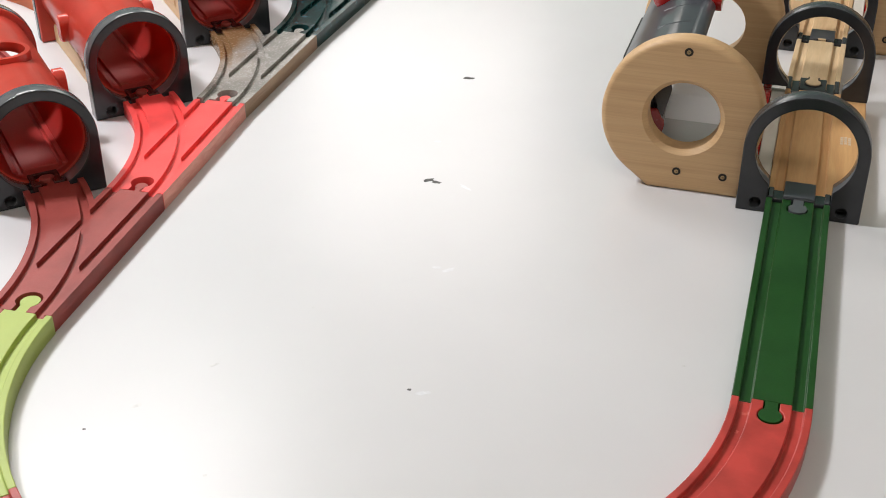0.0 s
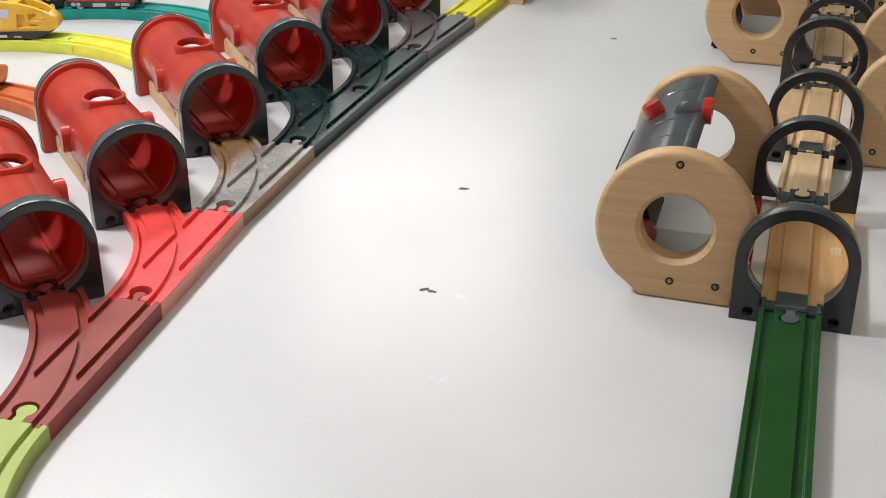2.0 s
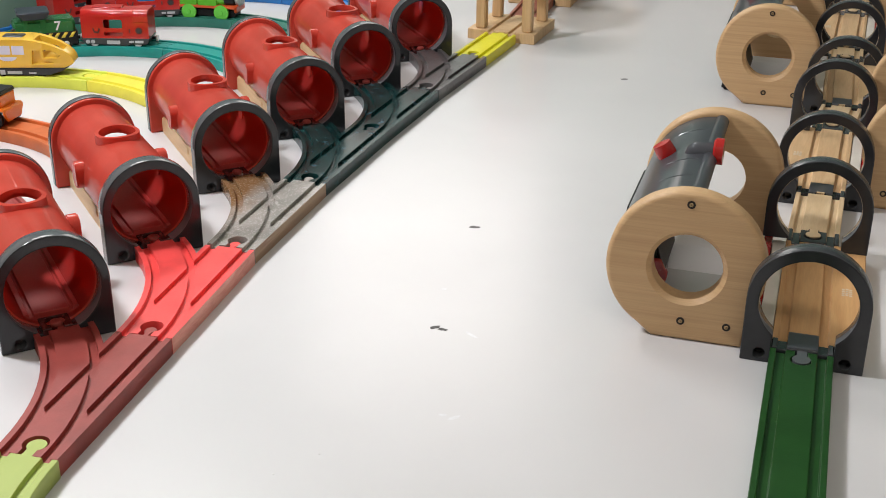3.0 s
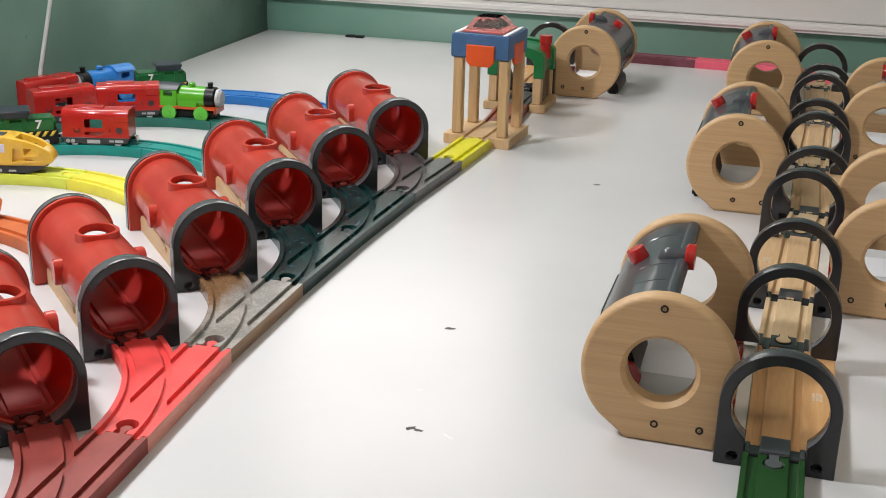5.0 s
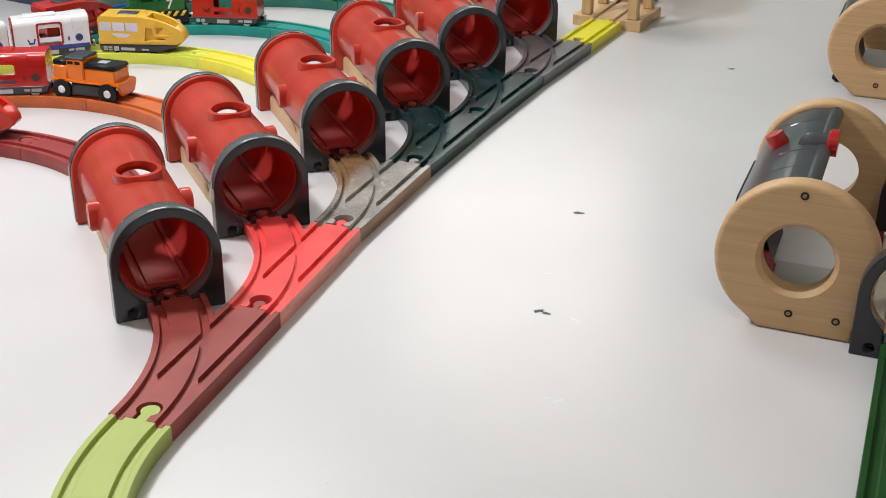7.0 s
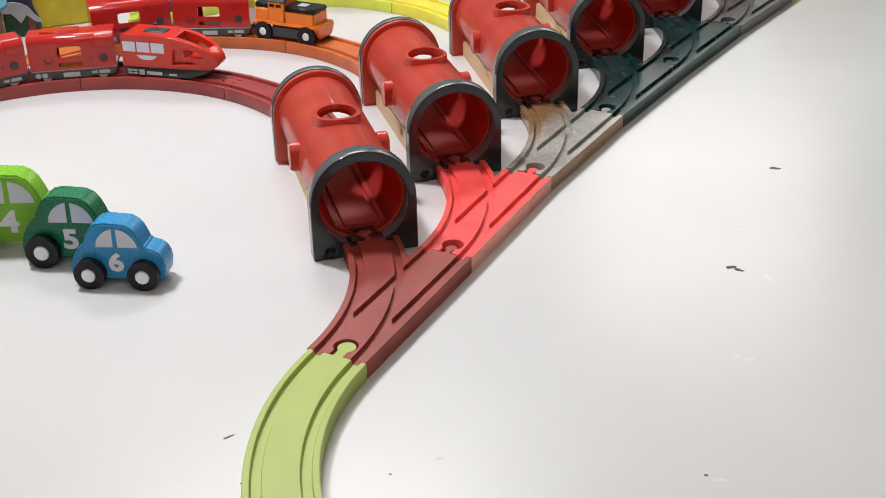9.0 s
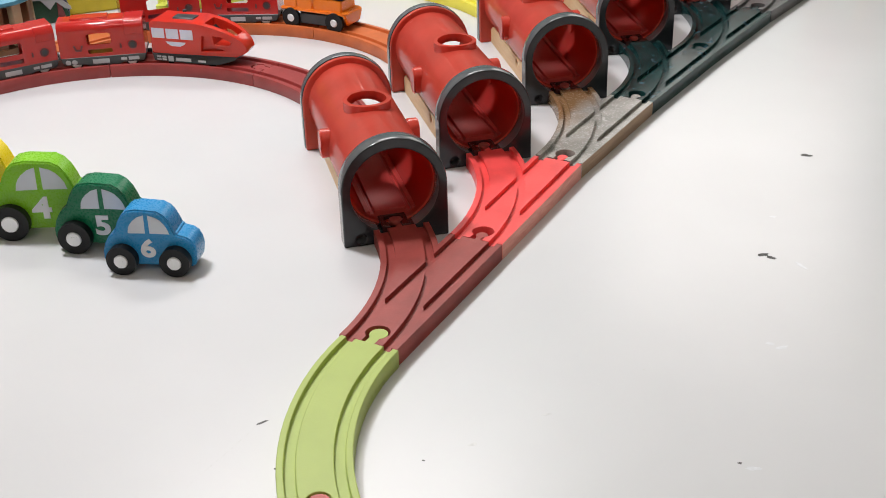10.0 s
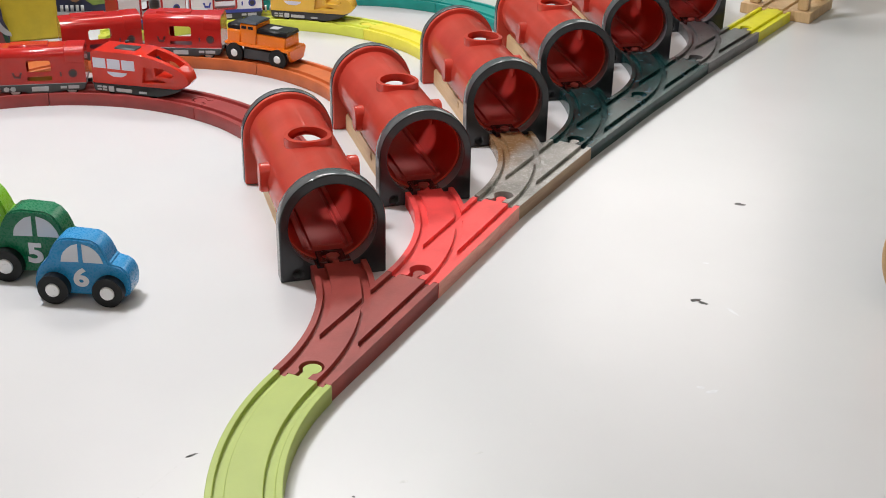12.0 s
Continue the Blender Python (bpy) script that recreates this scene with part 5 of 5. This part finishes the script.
# ---- scenery beyond the loops ----
def shelter(at):
    t = thing("round_shelter", at, "round toy shelter with a blue roof on wooden posts", "toy building")
    part("roof", soften(turned([(0.0455, 0.050), (0.0475, 0.0515), (0.047, 0.0545), (0.036, 0.0585), (0.018, 0.0615), (0.004, 0.0625)], 40, "z"), 0.001, 2), SHELF_BLUE, t, "weathered sky-blue roof")
    part("deck", soften(turned([(0.042, 0.0), (0.042, 0.006)], 32, "z"), 0.001, 1), BROWN, t)
    for k in range(12):
        a = k * 30 + 10
        part("post", soften(box(-0.0045, -0.0055, 0.006, 0.0045, 0.0055, 0.0505), 0.0008, 1), CREAM if k % 2 else BROWN, t, at=pose(0.036 * math.cos(radians(a)), 0.036 * math.sin(radians(a)), 0, 0, 0, a))
    part("core", turned([(0.024, 0.006), (0.024, 0.0505)], 24, "z"), BROWN, t)
    return t


shelter(pose(-0.772, 1.071, 0))


def mountain_board(at):
    t = thing("mountain_board", at, "painted wooden mountain cut-out with grey snow and dark green trees", "toy scenery")
    part("board", soften(prism([(-0.060, 0), (0.020, 0), (0.021, 0.016), (0.016, 0.030), (0.0155, 0.042), (0.0100, 0.0445), (0.0090, 0.085), (-0.060, 0.085)], 0, 0.010, axis="y"), 0.001, 1), NAVY, t)
    part("trees", soften(prism([(-0.059, 0.001), (0.021, 0.001), (0.0195, 0.010), (0.016, 0.020), (0.010, 0.028), (0.003, 0.022), (-0.005, 0.031), (-0.014, 0.034), (-0.030, 0.026), (-0.059, 0.034)], -0.003, 0.0, axis="y"), 0.0004, 1), FOREST, t)
    part("trunk_stripe", soften(prism([(0.0075, 0.001), (0.0165, 0.001), (0.0125, 0.022), (0.0085, 0.024)], -0.0042, -0.003, axis="y"), 0.0003, 1), BARN, t, "dark red stripe")
    part("snow", soften(prism([(-0.040, 0.030), (-0.020, 0.036), (-0.0065, 0.0402), (0.003, 0.038), (0.0102, 0.0334), (0.016, 0.024), (0.022, 0.0180), (0.0226, 0.0140), (0.016, 0.016), (0.0075, 0.0242), (0.0003, 0.0160), (-0.008, 0.027), (-0.020, 0.028)], -0.0060, -0.0042, axis="y"), 0.0004, 1), SNOW, t, "grey snow cap")
    return t


mountain_board(pose(-0.7535, 1.147, 0, 0, 0, 33))
box_thing = thing("storage_box", pose(-0.7410, 1.1780, 0, 0, 0, 33), "plain mustard-yellow cardboard box", "box")
part("carton", soften(box(-0.0150, 0, 0, 0.0465, 0.05, 0.16), 0.002, 2), BOX_YELLOW, box_thing)
part("flap", soften(box(-0.0160, -0.001, 0.155, 0.0475, 0.052, 0.158), 0.0006, 1), BOX_YELLOW, box_thing)
pic = thing("picture_box", pose(-0.80, 1.285, 0, 0, 0, 20), "dark toy box with green and brown printed patches", "box")
part("carton", soften(box(-0.02, 0, 0, 0.118, 0.06, 0.17), 0.002, 2), NAVY, pic)
part("print", prism([(0.078, 0.016), (0.088, 0.008), (0.104, 0.010), (0.112, 0.020), (0.110, 0.036), (0.098, 0.044), (0.086, 0.038), (0.080, 0.028)], -0.0012, -0.0004, axis="y"), LEAF, pic, "leaf-green printed patch")
part("print", prism(ring(0.086, 0.033, 0.006, 9), -0.0022, -0.0014, axis="y"), TAN, pic, "brown printed patch")
part("print", prism(ring(0.068, 0.018, 0.0062, 9), -0.0022, -0.0014, axis="y"), TAN, pic, "brown printed patch")
for k in range(5):
    part("print_bar", box(0.050 + k * 0.006, -0.0022, 0.001, 0.0535 + k * 0.006, -0.0014, 0.0085), PRINT_WHITE, pic)

# ---- wall cable, grommet, marks on the table ----
w = spot(0.004, 0.0)


def on_left(b, z, out=0.004):
    x, y = spot(out, b)
    return (x, y, z)


tagged(part("cable", tube([on_left(0.755, -0.02), on_left(0.750, 0.02), on_left(0.738, 0.06), on_left(0.722, 0.10), on_left(0.702, 0.15), on_left(0.69, 0.22), on_left(0.685, 0.308)], 0.0028, 10), CABLE), "white cable hanging down the green wall", "cable")
for a in (0.170, 0.188):
    x, y = spot(a, 0.016)
    tagged(part("cable_grommet", soften(box(-0.008, -0.006, 0, 0.008, 0.006, 0.004), 0.0006, 1), BLACK, at=pose(x, y, 0, 0, 0, -15.7)), "small black cable grommet at the table's back edge", "grommet")


def blot(r, squash, seed, n=16):
    rng = random.Random(seed)
    pts = []
    for k in range(n):
        a, q = k * math.tau / n, r * rng.uniform(0.65, 1.15)
        pts.append((q * math.cos(a), q * squash * math.sin(a)))
    return prism(pts, 0.00004, 0.00009)


for i, (x, y, r, squash, yaw, mat_) in enumerate((
        (0.0060, 0.7555, 0.0042, 0.55, 25, MARK), (0.0112, 0.7525, 0.0040, 0.5, -25, MARK), (0.0365, 0.9295, 0.0046, 0.6, 0, MARK), (0.2148, 1.3532, 0.0050, 0.6, 5, MARK),
        (-0.2605, 0.5062, 0.0038, 0.3, 50, MARK), (-0.2376, 0.4691, 0.0022, 0.6, 0, MARK),
        (0.031, 0.745, 0.0060, 0.25, -50, SCUFF), (0.012, 0.815, 0.0030, 0.5, 0, SCUFF), (0.019, 0.640, 0.0048, 0.4, 30, SCUFF), (0.012, 0.643, 0.003, 0.5, 0, SCUFF),
        (0.005, 0.520, 0.0050, 0.3, 10, SCUFF), (-0.002, 0.523, 0.0013, 0.8, 0, MARK), (-0.1076, 0.545, 0.0030, 0.4, 30, SMEAR), (-0.1421, 0.510, 0.0032, 0.45, 30, SMEAR),
        (-0.098, 0.457, 0.0012, 0.8, 0, SMEAR), (0.145, 0.543, 0.0012, 0.8, 0, SMEAR), (-0.059, 0.600, 0.0012, 0.7, 0, SMEAR), (-0.083, 0.580, 0.0010, 0.7, 0, SMEAR), (-0.1643, 0.4916, 0.0010, 0.7, 0, MARK))):
    part("mark", blot(r, squash, i), mat_, tabletop, at=pose(x, y, 0, 0, 0, yaw))
# a faint broken pencil line
dash = random.Random(12)
p, q, at = Vector((-0.2612, 0.5060)), Vector((-0.2790, 0.4450)), 0.0
while at < 1.0:
    span = dash.uniform(0.02, 0.07)
    a, b = p.lerp(q, at), p.lerp(q, min(1.0, at + span))
    side = Vector((b.y - a.y, a.x - b.x)).normalized() * dash.uniform(0.00012, 0.00030)
    part("pencil_dash", prism([(a.x - side.x, a.y - side.y), (a.x + side.x, a.y + side.y), (b.x + side.x * 0.6, b.y + side.y * 0.6), (b.x - side.x * 0.6, b.y - side.y * 0.6)], 0.00004, 0.00009), SMEAR, tabletop)
    at += span + dash.uniform(0.02, 0.09)
